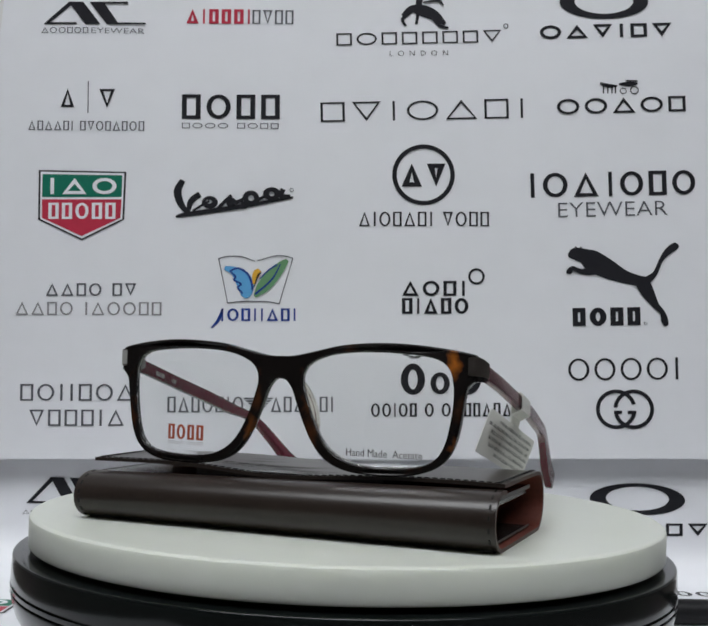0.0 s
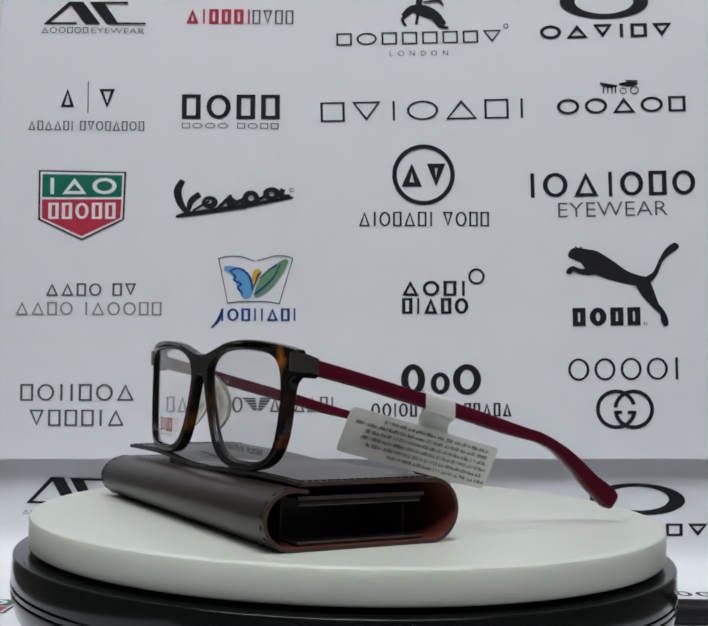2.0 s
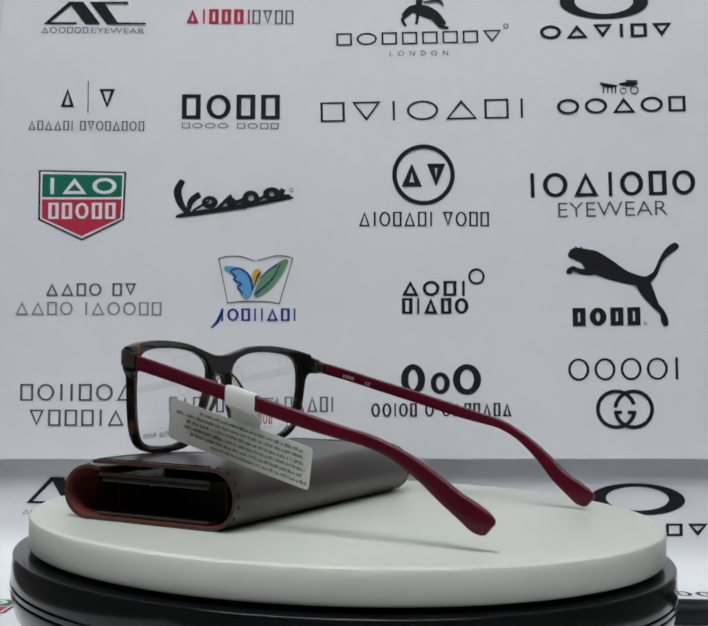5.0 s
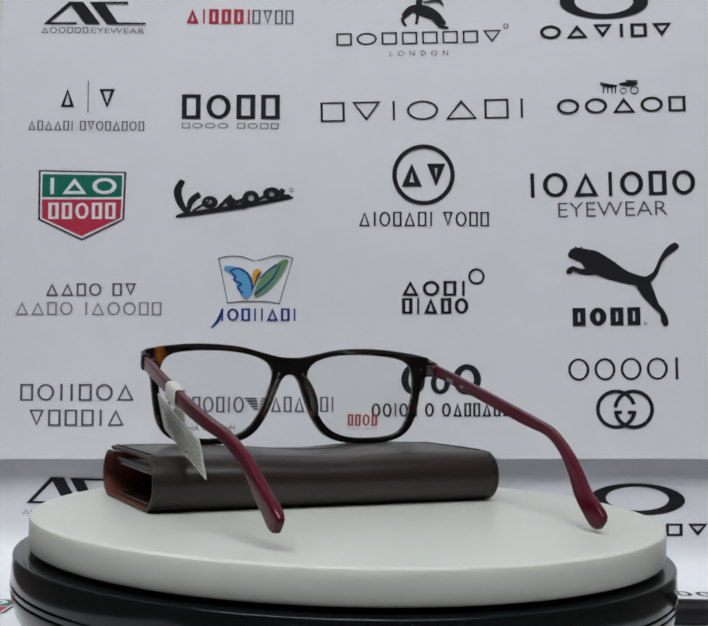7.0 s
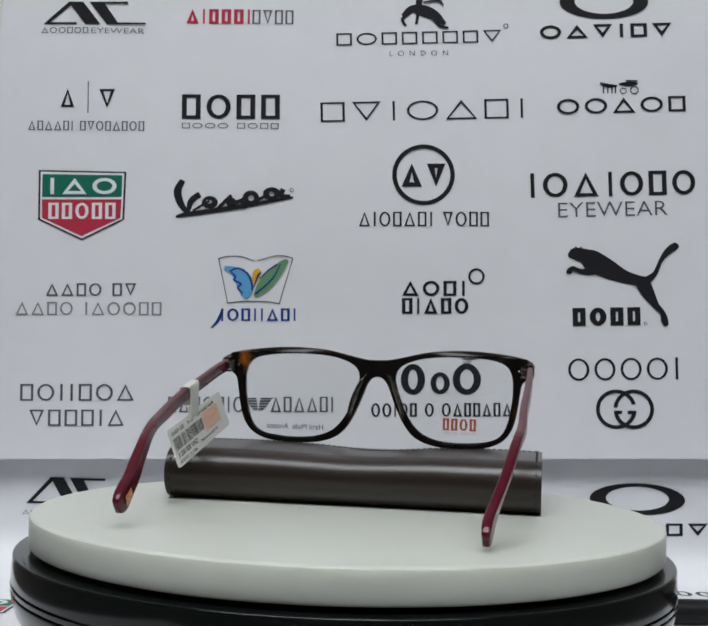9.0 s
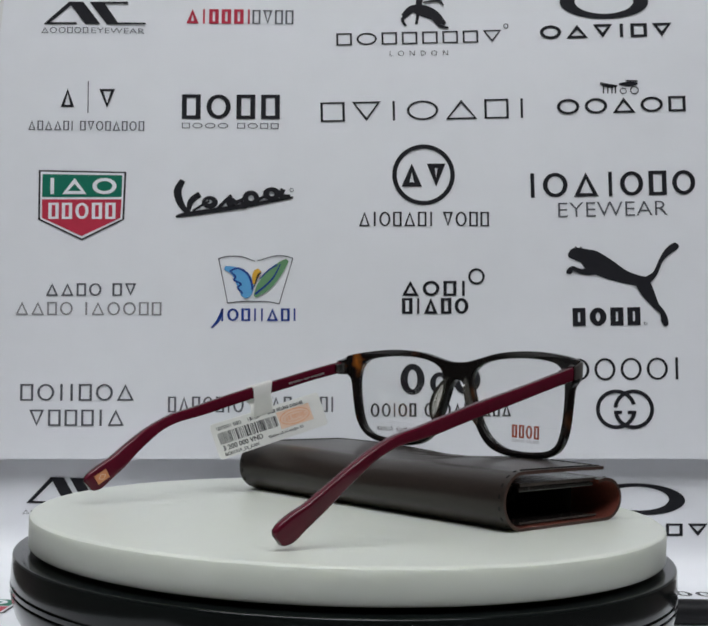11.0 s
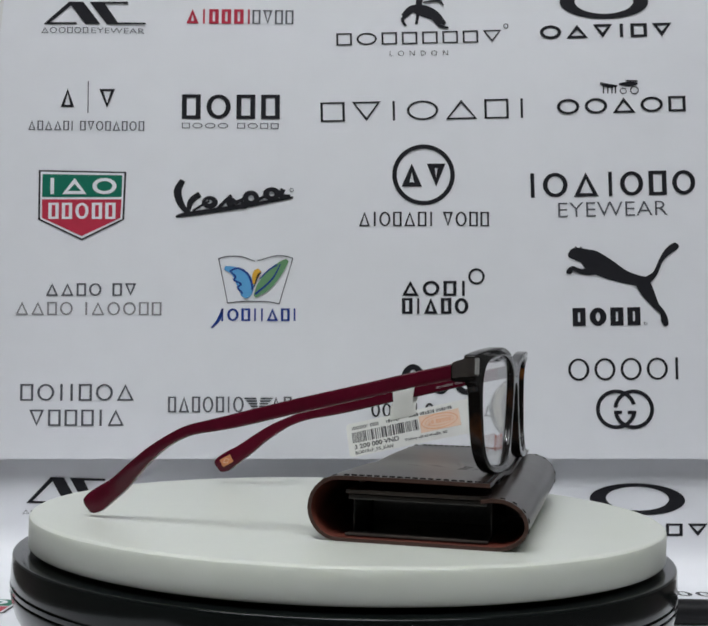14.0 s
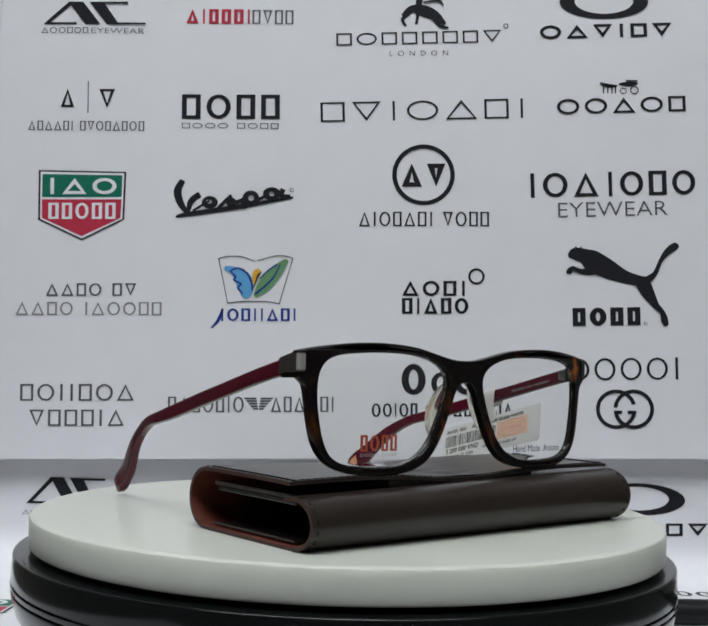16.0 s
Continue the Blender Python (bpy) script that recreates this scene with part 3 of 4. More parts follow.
def build_lower_sheet():
    """Second print of the poster, standing behind the turntable and bent forward onto the desk."""
    sheet = thing("paper_sheet", "second white printed sheet bent from wall onto desk", "poster", pose(0, 0.185, -0.0598))
    r, t = 0.022, 0.0006
    line = [(0.0, 0.09), (0.0, r)]
    line += [(-r + r * math.cos(a), r - r * math.sin(a)) for a in [math.pi / 2 * k / 12 for k in range(1, 13)]] + [(-0.42, 0.0)]
    bm = bmesh.new()
    rows = []
    for i, (y, z) in enumerate(line):
        a, b = Vector(line[max(i - 1, 0)]), Vector(line[min(i + 1, len(line) - 1)])
        d = (b - a).normalized()
        n = Vector((d.y, -d.x)) * t
        rows.append([bm.verts.new((x, y + q * n.x, z + q * n.y)) for x, q in ((-0.232, 0), (0.232, 0), (0.232, 1), (-0.232, 1))])
    for a, b in zip(rows, rows[1:]):
        for k in range(4):
            bm.faces.new((a[k], a[(k + 1) % 4], b[(k + 1) % 4], b[k]))
    bm.faces.new(rows[0]), bm.faces.new(rows[-1])
    part("sheet", bm, paper, sheet, smooth=50)
    upright = (sheet, lambda u, v, d: (u / 1000, -0.0009 - d, v / 1000 + 0.0598))
    lying = (sheet, lambda u, v, d: (u / 1000, v / 1000 - 0.185, 0.0009 + d))
    arrow_mark(upright, -160.0, -18.0, 0.92, 1.25)
    word(upright, "xoobob", -177.0, -30.8, 25.0, 2.6, 0, 0.14, ink_grey)
    rider_mark(upright, 47.0, -15.5, 0.95)
    ellipse_mark(upright, 168.3, -14.0, 27.8, 9.3)
    word(upright, "oxvibv", 170.5, -31.4, 78.0, 7.2, 1.3, 0.26, ink)
    shield_mark(lying, -182.0, 64.0, 1.0)
    word(lying, "ooxob", 204.0, 141.0, 52.0, 12.0, 0, 0.2, ink)


build_lower_sheet()


# ---- turntable ----
def build_turntable():
    table = thing("turntable", "display turntable with white disc on glossy black base", "turntable", pose(0, 0, -0.0592))
    g = 0.0592
    rim = [(0.1304 + 0.0008 * math.cos(k * math.pi / 12), g - 0.0149 + 0.0008 * math.sin(k * math.pi / 12)) for k in range(7)]
    base = part("base", lathe([(0, 0), (0.112, 0), (0.114, 0.0015), (0.120, g - 0.049), (0.1262, g - 0.0415), (0.1296, g - 0.0355), (0.1311, g - 0.0305), (0.1316, g - 0.0280),
                        (0.1315, g - 0.0276), (0.1308, g - 0.0274), (0.1308, g - 0.0269), (0.1316, g - 0.0267), (0.1317, g - 0.0263), (0.1317, g - 0.0252),
                        (0.1309, g - 0.0250), (0.1309, g - 0.0244), (0.1315, g - 0.0242), (0.1316, g - 0.0236)] + rim
                       + [(0.120, g - 0.0141), (0.1195, g - 0.016), (0, g - 0.016)], 192), base_black, table, "glossy black plastic base", smooth=32)
    base.location.x = -0.0008
    part("spindle", lathe([(0, g - 0.018), (0.05, g - 0.018), (0.05, g - 0.0120), (0, g - 0.0120)], 64), groove_black, table)
    return table, part("disc", lathe([(0, -0.0120), (0.1252, -0.0120), (0.1260, -0.0117), (0.1264, -0.0110), (0.1265, -0.0018), (0.1262, -0.0007), (0.1253, -0.0001),
                                      (0.1243, 0.0), (0, 0.0)], 224), disc_white, table, "white acrylic turntable disc", smooth=35)


turntable, disc = build_turntable()
disc.matrix_basis = pose(0, 0, 0.0592)


def build_plug():
    plug = thing("power_cable", "black power cable with ribbed plug beside turntable", "cable", pose(0.166, 0.068, -0.0589))
    bm = bmesh.new()
    tube(bm, [Vector((q, 0.03 * q, 0.0062)) for q in (-0.028, 0.0, 0.02, 0.05)], 0.0060, 20)
    part("plug", bm, rubber, plug, smooth=40)
    bm = bmesh.new()
    for k in range(5):
        tube(bm, [Vector((0.052 + 0.006 * k + d, 0.002, 0.0062)) for d in (0, 0.004)], 0.0052 - 0.0004 * k, 16)
    part("strain_relief", bm, rubber, plug, smooth=40)
    bm = bmesh.new()
    tube(bm, spline([(0.05, 0.002, 0.0062), (0.09, 0.004, 0.005), (0.16, 0.03, 0.0032), (0.26, 0.05, 0.0032), (0.36, -0.05, 0.0032)], 10), 0.003, 12)
    part("cord", bm, rubber, plug, smooth=40)


build_plug()

# ---- things on the disc ----
TURN_START, TURN_RATE = 11.436, -18.7123
GLASSES_REST = pose(-0.03494, -0.05217, 0, 0, 0, -34.63)
CASE_REST = GLASSES_REST @ pose(0.003, 0.0207, 0, 0, 0, 1.5)


def build_case():
    case = thing("glasses_case", "dark brown leather open-ended spectacle case with stitched flap, lying on disc", "glasses case")
    x0, x1, r, half, h = -0.0812, 0.0792, 0.011, 0.0266, 0.0222
    thick, steps = 0.0013, 150

    def hollow(s):
        """Height of the wrap along its length, a little sunk in the middle."""
        return h - 0.0011 * math.exp(-((s - 0.5) / 0.16) ** 2)

    def top(s, y):
        """Height of the flap: slightly wavy along its edge, with a sag and a few pinched wrinkles about its middle."""
        edge = min(1.0, max(0.0, (0.004 - y) / 0.028)) ** 1.5
        sag = 0.0006 * math.exp(-((s - 0.44) / 0.12) ** 2)
        z = hollow(s) + (0.0004 * math.sin(9 * s) - 0.0003 - sag) * edge
        for at, along, depth, wide, long, lean in ((0.44, -0.0060, 0.0007, 0.0011, 0.085, 0.035), (0.50, -0.0125, 0.0006, 0.0010, 0.070, -0.030),
                                                   (0.53, -0.0180, 0.0006, 0.0012, 0.060, 0.040), (0.37, 0.0030, 0.00040, 0.0012, 0.045, 0.090), (0.35, 0.0110, 0.00030, 0.0012, 0.035, 0.110)):
            across = (y - along - lean * (s - at)) / wide
            z -= depth * across * math.exp(0.5 - across * across) * math.exp(-((s - at) / long) ** 2)
        return z

    lid = [-0.0248, -0.0241, -0.0234] + [-0.0227 + 0.0007 * k for k in range(57)] + [0.0180]

    def outline(s):
        """Outer line of the wrap at a place s (0 to 1) along its length: from the flap's edge round the back to the front lip."""
        lip = 0.0172 + 0.0030 * s
        pts = [(y, top(s, y)) for y in lid] + [(half, hollow(s) - 0.0001)]
        pts += [(half + r * math.sin(a), hollow(s) / 2 + hollow(s) / 2 * math.cos(a)) for a in [math.pi * k / 14 for k in range(1, 14)]]
        pts += [(half, 0.0), (0.0, 0.0), (-half, 0.0)]
        pts += [(-half - r * math.sin(a), lip / 2 - lip / 2 * math.cos(a)) for a in [math.pi * k / 14 for k in range(1, 14)]]
        pts += [(-half + 0.001, lip), (-half + 0.005, lip - 0.0006)]
        return [Vector(p) for p in pts]

    bm = bmesh.new()
    rows = []
    for i in range(steps + 1):
        s = i / steps
        x = x0 + (x1 - x0) * s
        pts = outline(s)
        ring_out, ring_in = [], []
        for k, q in enumerate(pts):
            d = (pts[min(k + 1, len(pts) - 1)] - pts[max(k - 1, 0)]).normalized()
            n = Vector((d.y, -d.x)) * -1
            if k < len(lid):
                n = Vector((0, 1))
            inner = q - n * thick
            ring_out.append(bm.verts.new((x, q.x, q.y)))
            ring_in.append(bm.verts.new((x, inner.x, inner.y)))
        rows.append((ring_out, ring_in))
    last = len(rows[0][0]) - 1
    for a, b in zip(rows, rows[1:]):
        for k in range(last):
            bm.faces.new((a[0][k], a[0][k + 1], b[0][k + 1], b[0][k]))
            bm.faces.new((a[1][k], b[1][k], b[1][k + 1], a[1][k + 1])).material_index = 1
        for k in (0, last):
            bm.faces.new((a[0][k], b[0][k], b[1][k], a[1][k])).material_index = 1 if k else 0
    for a in (rows[0], rows[-1]):
        for k in range(last):
            bm.faces.new((a[0][k], a[0][k + 1], a[1][k + 1], a[1][k])).material_index = 2
    part("leather_wrap", bm, [leather, leather_raw, leather_edge], case, "dark brown leather with red-brown raw edges", smooth=50)
    # inner pocket: a stiff flat sleeve, closed half way
    a, b, c, d, w = -0.0240, 0.0248, 0.0017, 0.0172, 0.0005
    e0, e1 = x0 + 0.003, x1 - 0.003
    part("lining_floor", box(bmesh.new(), e0, e1, a, b, c, c + w, 0.0001), lining_black, case, "black inner lining")
    part("lining_lid", box(bmesh.new(), e0, e1, a, b, d - 0.0011, d, 0.0003), lining_black, case, "black inner lining")
    for y in (a, b - w):
        part("lining_side", box(bmesh.new(), e0 + 0.012, e1 - 0.012, y, y + w, c + w, d - 0.0011), lining_black, case, "black inner lining")
    # thick rolled lips under the lid, set back from the mouths
    for e in (e0 + 0.0008, e1 - 0.0018):
        part("lip", box(bmesh.new(), e, e + 0.0010, a + 0.0006, b - 0.0006, d - 0.0034, d - 0.0014, 0.0005), lining_black, case, "black leather lip of the sleeve")
    # sleeve edges at its two mouths, the light they catch put into pale strips
    for e in (e0 - 0.0003, e1 - 0.0002):
        for low, high in ((d - 0.0012, d + 0.0001), (c + w - 0.0002, c + w + 0.0005)):
            part("lit_edge", box(bmesh.new(), e, e + 0.0005, a, b, low, high, 0.0001), leather_lit, case, "leather edge, coloured pale where it catches light")
    # solid blocks added inside to stop light showing through from the far mouth
    part("light_block", box(bmesh.new(), e0 + 0.06, e1 - 0.06, -0.0345, 0.0345, 0.0035, 0.0145), lining_black, case)
    part("light_block", box(bmesh.new(), e0 + 0.0405, e1 - 0.0405, a + 0.001, b - 0.001, c + w, h - 0.0017), lining_black, case)
    # stitches
    bm = bmesh.new()
    for k in range(58):
        x = x0 + 0.003 + (x1 - x0 - 0.006) * k / 57
        s = (x - x0) / (x1 - x0)
        z = top(s, -0.0236)
        box(bm, x - 0.0009, x + 0.0009, -0.0240, -0.0232, z - 0.0002, z + 0.0003)
    for e in (x0 + 0.0022, x1 - 0.0022):
        for k in range(19):
            y = -0.023 + 0.0475 * k / 18
            z = top((e - x0) / (x1 - x0), y)
            box(bm, e - 0.00045, e + 0.00045, y - 0.0009, y + 0.0009, z - 0.0003, z + 0.0004)
        lip = 0.0172 + 0.0030 * (e - x0) / (x1 - x0)
        for k in range(8):
            t = math.pi * (k + 0.5) / 8
            for side, tall in ((1, h), (-1, lip)):
                y, z = side * (half + r * math.sin(t)), tall / 2 + tall / 2 * math.cos(t)
                lean = math.atan2(-side * r * math.cos(t), -tall / 2 * math.sin(t))
                box(bm, -0.0003, 0.0003, -0.00025, 0.00025, -0.0008, 0.0008, m=pose(e, y, z, math.degrees(lean)))
    tagged(part("stitching", bm, thread, case), kind="stuff")
    flat = (case, lambda u, v, q: (u / 1000, v / 1000, top((u / 1000 - x0) / (x1 - x0), v / 1000) + 0.00012 + q))
    # embossing drawn as flat bars, the shade of its recesses in their darker colour
    fine_print(flat, placed(bars_polys("bobb", 22, 3.6, 0.5), -28, -9.5, 180), emboss)
    fine_print(flat, placed(bars_polys("bobbobb", 18, 1.8, 0.3), -28, -14.0, 180), emboss)
    return case


case = build_case()


def mirrored(points):
    """A closed outline, symmetric about x = 0, from its right half."""
    return list(points) + [(-x, z) for x, z in reversed(points) if abs(x) > 0.01]


def sweep_back(x):
    """How far the front bends back from its middle, in mm, at a place x."""
    return -3.2 + 5.6 * max(0.0, (abs(x) - 34) / 36) ** 2


FRONT_HALF = [(0, 62.4), (6, 62.7), (14, 64.4), (24, 66.6), (36, 67.6), (48, 67.5), (60, 66.3), (68.5, 64.8), (71.0, 63.6), (71.3, 58.6), (70.6, 55.4), (68.2, 52.8),
              (67.2, 48), (66.2, 41), (64.6, 34), (62, 29), (58, 25.4), (52, 23.1), (44, 22.15), (36, 22.05), (28, 22.7), (21.5, 24.6), (16.5, 28),
              (12.4, 33.5), (9.2, 40), (6.8, 46), (4.9, 50.8), (2.6, 53.6), (0, 54.3)]
LENS_RIGHT = [(9.6, 57.5), (13, 60.6), (20, 63.1), (30, 64.4), (42, 64.6), (54, 63.5), (60.5, 61.2), (63.4, 56.5), (63.9, 49), (63.0, 41), (61.4, 34),
              (58.6, 29), (53.5, 26.2), (45, 24.95), (36, 24.8), (27.5, 26.0), (21, 29), (16.4, 33.8), (12.8, 40.5), (10.0, 48), (8.7, 53.5)]


def plate(outlines, depth, bevel, bend=sweep_back):
    """A mesh cut from a sheet along closed outlines (x, z in mm), bent with the front's sweep."""
    data = bpy.data.curves.new("plate", "CURVE")
    data.dimensions, data.fill_mode = "2D", "BOTH"
    data.extrude, data.bevel_depth, data.bevel_resolution, data.offset = depth / 2 - bevel, bevel, 2, -bevel
    for line in outlines:
        sp = data.splines.new("POLY")
        sp.points.add(len(line) - 1)
        for q, c in zip(sp.points, line):
            q.co = (c[0], c[1], 0, 1)
        sp.use_cyclic_u = True
    ob = new("plate", data)
    mesh = bpy.data.meshes.new_from_object(ob.evaluated_get(bpy.context.evaluated_depsgraph_get()))
    bpy.data.objects.remove(ob)
    for v in mesh.vertices:
        x, z, y = v.co
        v.co = (x / 1000, (bend(x) - y) / 1000, z / 1000)
    return mesh


def loft(bm, rings):
    rows = [[bm.verts.new(q) for q in ring] for ring in rings]
    n = len(rows[0])
    for a, b in zip(rows, rows[1:]):
        for k in range(n):
            bm.faces.new((a[k], a[(k + 1) % n], b[(k + 1) % n], b[k]))
    bm.faces.new(rows[0]), bm.faces.new(rows[-1])
    return bm


# upper and lower edge of a temple, (y, z) in mm from hinge to tip, with the middle's x and half its thickness
TEMPLE = [(8.6, 61.1, 8.6, 55.6, 71.6, 1.7), (24, 57.4, 24, 52.1, 72.2, 1.75), (42, 52.8, 41.6, 47.6, 72.4, 1.8), (63.4, 47.5, 62.6, 42.3, 72.3, 1.85),
          (80, 43.1, 79, 38.0, 71.8, 1.9), (95, 39.0, 93.6, 34.2, 70.9, 2.0), (105.6, 36.3, 103.4, 31.6, 69.8, 2.05), (114, 32.8, 110.8, 28.6, 68.7, 2.1), (121.5, 28.9, 117, 24.6, 67.6, 2.1),
          (129.5, 23.6, 123.6, 19.9, 66.4, 2.15), (137.0, 18.2, 130.2, 14.2, 65.2, 2.2), (142.6, 15.1, 136.2, 9.2, 64.6, 2.2), (147.0, 12.2, 140.9, 5.4, 64.3, 2.1), (149.0, 10.0, 144.2, 4.4, 64.2, 1.7)]


def ease(t):
    t = min(max(t, 0.0), 1.0)
    return t * t * (3 - 2 * t)


def temple_mesh(side, drop, waist, paddle, bow):
    """drop: mm by which the tip hangs lower; waist: how much the bend is slimmed; paddle: size of the tip; bow: mm by which the bend stands out."""
    rings = []
    tops = spline([(a, b, c) for a, b, c, *_ in TEMPLE], 5)
    rest = spline([(d, e, f) for *_, d, e, f in TEMPLE], 5)
    for (ty, tz, by), (bz, x, th) in zip(tops, rest):
        top, low = Vector((ty, tz)), Vector((by, bz))
        size = 1 - waist * ease((ty - 84) / 24) * (1 - ease((ty - 114) / 30)) + (paddle - 1) * ease((ty - 134) / 10)
        low = top + (low - top) * size
        mid, up = (top + low) / 2, (top - low) / 2
        x += bow * ease((ty - 66) / 40) * (1 - ease((ty - 120) / 26))
        ring = []
        for k in range(16):
            a = 2 * math.pi * (k + 0.5) / 16
            c, s = math.cos(a), math.sin(a)
            c, s = math.copysign(abs(c) ** 0.33, c), math.copysign(abs(s) ** 0.33, s)
            q = mid + up * s
            ring.append(Vector((side * (x + 0.86 * th * c) / 1000, q.x / 1000, (q.y - drop * ease((q.x - 98) / 42)) / 1000)))
        rings.append(ring)
    tail = rings[-1]
    centre = sum(tail, Vector()) / len(tail)
    rings.append([centre + (q - centre) * 0.7 + Vector((0, 0.0007, -0.0006)) for q in tail])
    return loft(bmesh.new(), rings)


def build_glasses():
    glasses = thing("eyeglasses", "dark tortoiseshell eyeglasses with burgundy temples and clear lenses on case", "eyeglasses")
    right = [tuple(q) for q in spline([(x, z, 0) for x, z in LENS_RIGHT], 6, True)]
    left = [(-x, z) for x, z, _ in reversed(right)]
    right = [(x, z) for x, z, _ in right]
    outer = [(q.x, q.y) for q in spline([(x, z, 0) for x, z in mirrored(FRONT_HALF)], 5, True)]
    finish("frame_front", plate([outer, right, left], 4.1, 0.6), tortoise_mat, glasses, "dark tortoiseshell acetate front", smooth=40)
    for line in (right, left):
        lens = finish("lens", plate([line], 1.2, 0.1), lens_clear, glasses, "clear demo lens", smooth=40)
        lens.visible_shadow = False
    for side in (1, -1):
        # corner block behind the front, metal plate and hinge
        bm = bmesh.new()
        loft(bm, [[Vector((side * x / 1000, y / 1000, z / 1000)) for x, z in ((x0, z0), (x1, z0), (x1, z1), (x0, z1))]
                  for y, x0, x1, z0, z1 in ((0.8, 67.4, 71.2, 55.2, 64.0), (3.2, 67.6, 72.6, 55.2, 63.4), (5.5, 68.6, 73.2, 55.0, 62.6), (8.4, 69.8, 73.4, 55.0, 61.6))])
        bmesh.ops.bevel(bm, geom=list(bm.edges), offset=0.0005, segments=2, affect="EDGES")
        part("end_piece", bm, tortoise_mat, glasses, smooth=40)
        bm = bmesh.new()
        loft(bm, [[Vector((side * x / 1000, y / 1000, z / 1000)) for x, z in ((x0, z0), (x1, z0), (x1, z1), (x0, z1))]
                  for y, x0, x1, z0, z1 in ((-0.2, 68.6, 70.7, 57.2, 63.6), (0.9, 69.6, 71.7, 57.1, 63.6), (3.4, 71.4, 72.9, 56.8, 63.1), (8.2, 73.0, 73.8, 56.2, 61.6))])
        bmesh.ops.bevel(bm, geom=list(bm.edges), offset=0.0002, segments=2, affect="EDGES")
        part("metal_plate", bm, gunmetal, glasses, "gunmetal corner plate", smooth=40)
        # front face of the plate; at -x its reflection is a paler colour
        bm = bmesh.new()
        loft(bm, [[Vector((side * x / 1000, y / 1000, z / 1000)) for x, z in ((x0, 57.8), (x1, 57.8), (x1, 63.2), (x0, 63.2))]
                  for y, x0, x1 in ((-0.4, 68.7, 70.6), (-0.1, 68.7, 71.1), (0.7, 69.4, 71.7))])
        part("plate_front", bm, plate_sheen if side < 0 else gunmetal, glasses, "front of the corner plate, coloured pale for its reflection" if side < 0 else "gunmetal front of the corner plate")
        bm = bmesh.new()
        for z in (56.2, 58.2, 60.0):
            bmesh.ops.create_cone(bm, cap_ends=True, segments=16, radius1=0.0012, radius2=0.0012, depth=0.0015,
                                  matrix=pose(side * 0.0688, 0.0082, z / 1000))
        box(bm, side * 0.0695 - 0.0012, side * 0.0695 + 0.0012, 0.004, 0.0125, 0.0560, 0.0600, 0.0004)
        hinge = part("hinge", bm, steel, glasses, "steel hinge", smooth=40)
        bm = bmesh.new()
        bmesh.ops.create_cone(bm, cap_ends=True, segments=14, radius1=0.0008, radius2=0.0008, depth=0.0006, matrix=pose(side * 0.0668, 0.0035, 0.0585, 0, 90, 0))
        part("screw", bm, steel, hinge)
        # nose pad
        bm = bmesh.new()
        rings = []
        for k in range(17):
            a = math.pi * k / 16
            z, deep = 44.8 - 11.5 * math.cos(a), 7.3 * math.sin(a) ** 1.4
            x = 13.2 - 0.36 * (z - 33)
            rings.append([Vector((side * (x + dx + 0.26 * dy * deep) / 1000, (-3.4 + dy * (deep + 0.8)) / 1000, z / 1000))
                          for dx, dy in ((-0.8, 0), (1.0, 0), (0.85, 0.6), (0.55, 0.93), (0.05, 1.0), (-0.45, 0.93), (-0.75, 0.6))])
        part("nose_pad", loft(bm, rings), pad_amber, glasses, "clear pale amber nose pad", smooth=60)
        temple = part("temple", temple_mesh(side, *((3.3, 0.22, 0.93, 2.1) if side < 0 else (-0.8, 0.16, 0.95, -0.8))), burgundy, glasses, "burgundy acetate temple", smooth=50)
        inner = (temple, (lambda u, v, d, side=side: (side * (0.0704 - d), u / 1000, v / 1000)))
        if side < 0:
            fine_print(inner, placed(bars_polys("bobb", 6.0, 1.5, 0.2), 26, 53.6, -13.5), pale_print, 0.0002)
            printed(inner, "printed_word", placed(text_polys("CE"), 36.5, 50.9, -13.5, 3.0, 1.5), pale_print, 0.0002)
        else:
            fine_print(inner, placed(bars_polys("bboobbb obb iobboibb", 22, 0.9, 0.22), 30, 52.7, -13.5), pale_print, 0.0002)
            mark = (temple, lambda u, v, d: (0.0623 - d - 0.00003 * (u - 139), u / 1000, v / 1000))
            printed(mark, "decal", placed([[(-3.0, -2.0), (3.0, -2.0), (3.0, 2.0), (-3.0, 2.0)]], 142.2, 11.3, -30), decal_orange, 0.0003, "small orange decal")
            printed(mark, "decal_frame", placed(ring_polys(0, 0, 1.9, 1.4, 1.5, 1.05, n=4), 142.2, 11.3, -30), stamp_field, 0.0005)
    glass = (glasses, lambda u, v, d: (u / 1000, (sweep_back(u) - 0.75) / 1000, v / 1000))
    word(glass, "bobb", -39.2, 33.2, 15.6, 5.6, 0, 0.2, ink_orange)
    fine_print(glass, placed(bars_polys("booo bobb", 15.4, 1.1, 0.2), -39.2, 29.2), pale_print)
    printed(glass, "printed_word", placed(text_polys("Hand Made  Acetate"), 40.0, 29.6, 0, 27.5, 2.6), ink)
    return glasses


glasses = build_glasses()


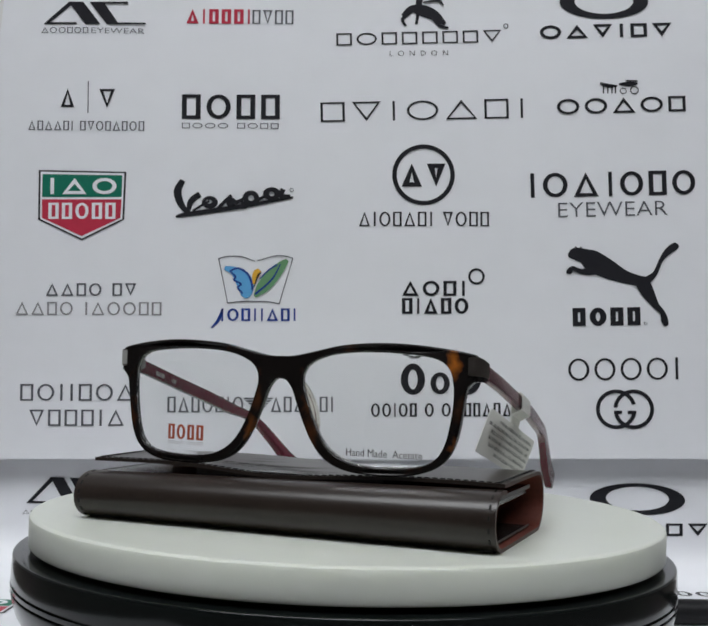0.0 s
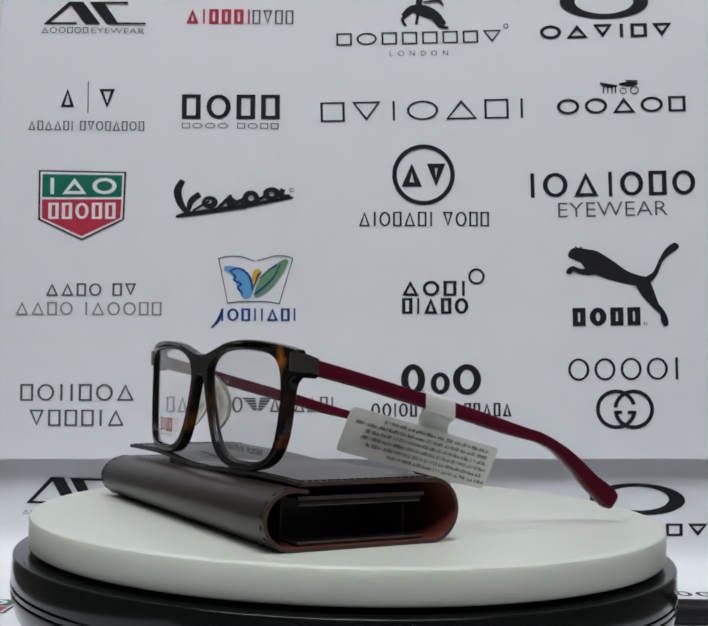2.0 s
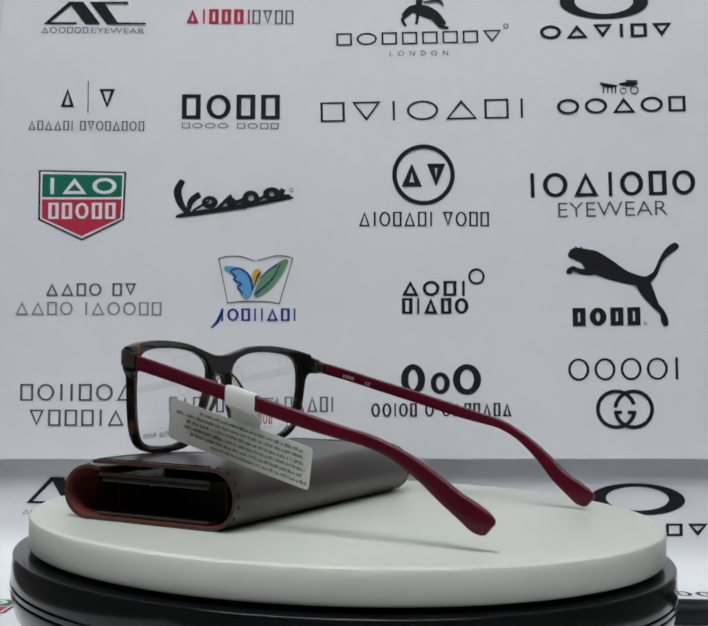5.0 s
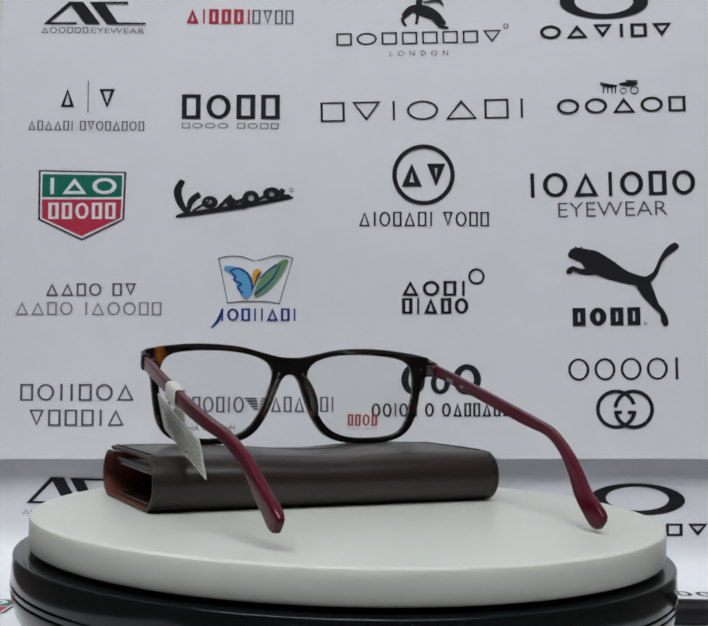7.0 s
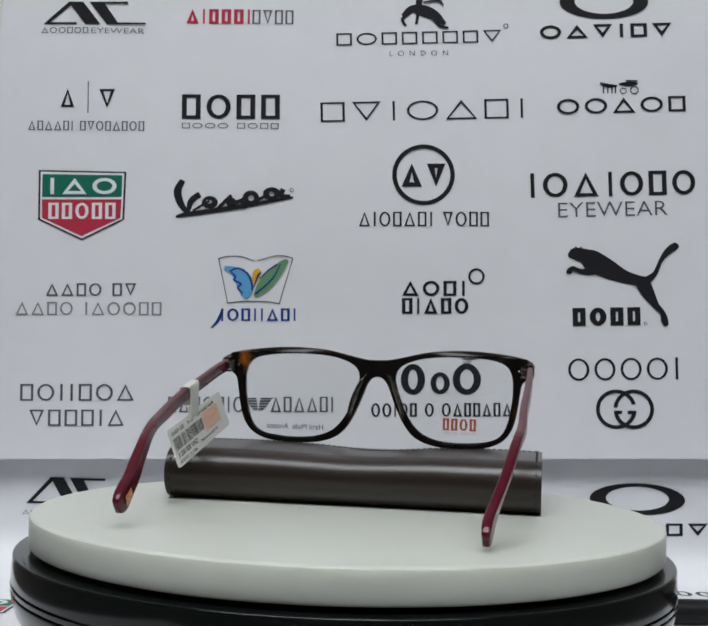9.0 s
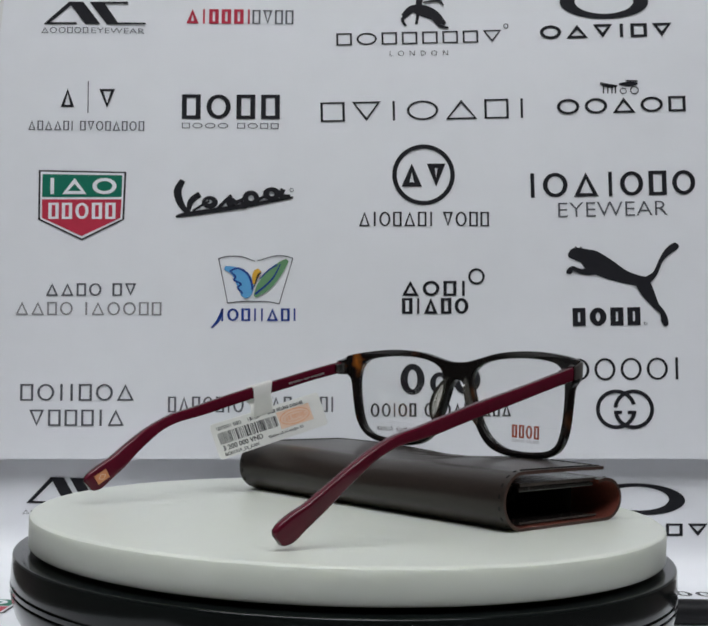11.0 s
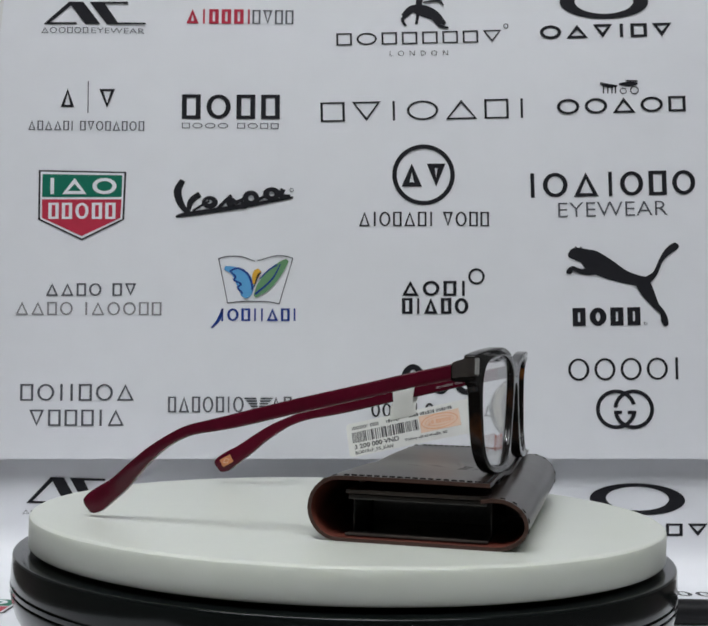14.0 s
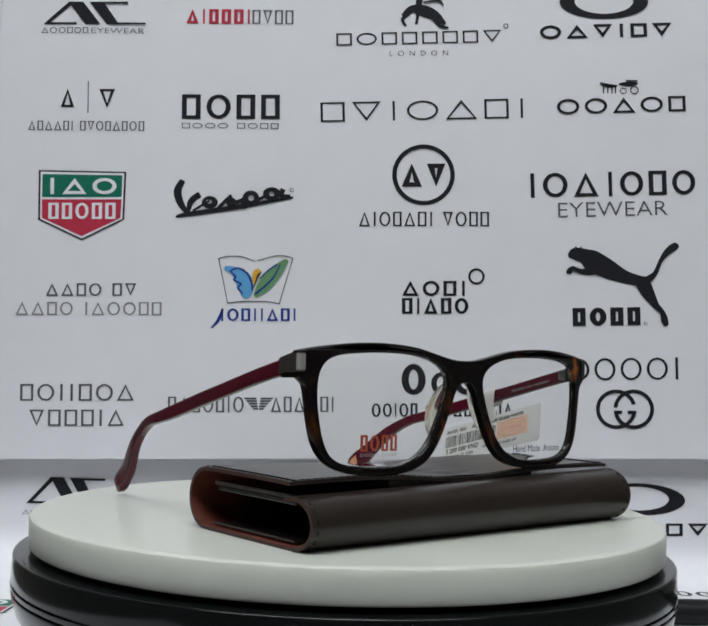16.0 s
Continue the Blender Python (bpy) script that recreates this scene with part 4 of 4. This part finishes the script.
def build_tag():
    tag = thing("price_tag", "white paper price tag with barcode, looped round a temple", "price tag")
    mid, tilt = (52.1, 30.7), -14.0
    c, s = math.cos(radians(tilt)), math.sin(radians(tilt))

    def where(u, v, d):
        """u along the card towards the tips, v up across it, in mm; d outwards."""
        u *= 0.972
        y, z = mid[0] + c * u - s * v, mid[1] + s * u + c * v
        return Vector(((68.5 + 0.29 * v + 0.015 * u) / 1000 + d, y / 1000, z / 1000))

    rim = []
    for sx, sy, a0 in ((1, 1, 0), (-1, 1, 90), (-1, -1, 180), (1, -1, 270)):
        rim += [(sx * 31.0 + 1.6 * math.cos(radians(a0 + k * 22.5)), sy * 6.3 + 1.6 * math.sin(radians(a0 + k * 22.5))) for k in range(5)]
    bm = bmesh.new()
    loft(bm, [[where(u, v, d) for u, v in rim] for d in (-0.00018, 0.00018)])
    part("card", bm, card, tag)
    # band over the temple
    bm = bmesh.new()
    path = [(69.6, 35.4, 5.2), (69.6, 40, 4.8), (69.8, 44, 4.8), (70.0, 48.9, 5.2), (70.6, 49.9, 5.8), (73.8, 49.9, 6.2), (74.5, 48.9, 6.2), (74.6, 45.0, 6.2),
            (74.4, 43.4, 6.2), (70.6, 41.4, 6.2), (70.1, 39.0, 6.2), (69.9, 35.4, 6.2)]
    rows = [[(x, 56.4 + q, z - q * 0.25) for q in (-w, w)] for x, z, w in path]
    loft(bm, [[Vector((x / 1000, y / 1000, z / 1000)) for x, y, z in (r[0], r[1])] + [Vector(((x + 0.25) / 1000, y / 1000, (z - 0.2) / 1000)) for x, y, z in (r[1], r[0])] for r in rows])
    part("band", bm, card, tag, smooth=40)
    # outer face: lines of small print, upside down
    face = (tag, lambda u, v, d: where(u, v, 0.00024 + d))
    rnd = random.Random(4)
    for k, (a, b) in enumerate(((-18, 29), (-29, 29), (-24, 29), (-25, 29), (-22, 29), (-12, 29))):
        x, v = a, 5.6 - 2.25 * k
        polys = []
        while x < b:
            w = rnd.uniform(1.4, 4.6)
            polys += placed(bars_polys("".join(rnd.choice("obxi") for _ in range(max(2, int(w / 0.85)))), w, 1.15, 0.24), x + w / 2, v)
            x += w + 0.7
        fine_print(face, polys, ink)
    # inner face: barcode, stamp and prices
    back = (tag, lambda u, v, d: where(-u, v, -0.00024 - d))
    x, polys = -30.0, []
    while x < 3.8:
        w = rnd.choice((0.3, 0.3, 0.5, 0.8))
        polys.append([(x, -1.6), (x + w, -1.6), (x + w, 3.4), (x, 3.4)])
        x += w + rnd.choice((0.3, 0.4, 0.7))
    printed(back, "barcode", polys, ink)
    fine_print(back, placed(bars_polys("iboboi bbb", 14, 1.5, 0.24), -22.8, 5.4) + placed(bars_polys("bobb obxbob ooboibb", 21.5, 1.5, 0.24), 11, 5.6), ink)
    printed(back, "printed_word", placed(text_polys("181127", 0.018), -8.0, 5.4, 0, 7.2, 1.6), ink)
    printed(back, "printed_word", placed(text_polys("BO0191F_55_KAN", 0.018), -19.6, -6.4, 0, 19.5, 1.7), ink)
    printed(back, "printed_word", placed(text_polys("3 200 000 VND", 0.022), -18.0, -3.5, 0, 23.0, 2.2), ink)
    printed(back, "printed_word", placed(text_polys("Thông số kĩ thuật: 55", 0.018), 7.0, -5.0, 0, 21.5, 1.9), ink)
    printed(back, "printed_field", [[(4.9, -3.4), (25.0, -3.4), (25.0, 4.5), (4.9, 4.5)]], stamp_field)
    printed(back, "printed_ring", ring_polys(14.8, 0.6, 9.2, 3.5, 8.7, 3.1, n=40) + ring_polys(14.8, 0.6, 7.4, 2.1, 7.1, 1.85, n=40)
            + placed(bars_polys("xb bboob", 11.5, 1.8, 0.22), 14.8, 0.6), stamp_ink, 0.0001)
    return tag


price_tag = build_tag()


# ---- movement ----
def motions():
    times = [0.25 * k for k in range(65)]
    turn = lambda t: pose(0, 0, 0, 0, 0, TURN_START + TURN_RATE * t)
    walk(glasses, [(t, turn(t) @ GLASSES_REST) for t in times])
    walk(price_tag, [(t, turn(t) @ GLASSES_REST) for t in times])
    walk(case, [(t, turn(t) @ CASE_REST) for t in times])
    walk(disc, [(t, pose(0, 0, 0.0592) @ turn(t)) for t in times])


motions()
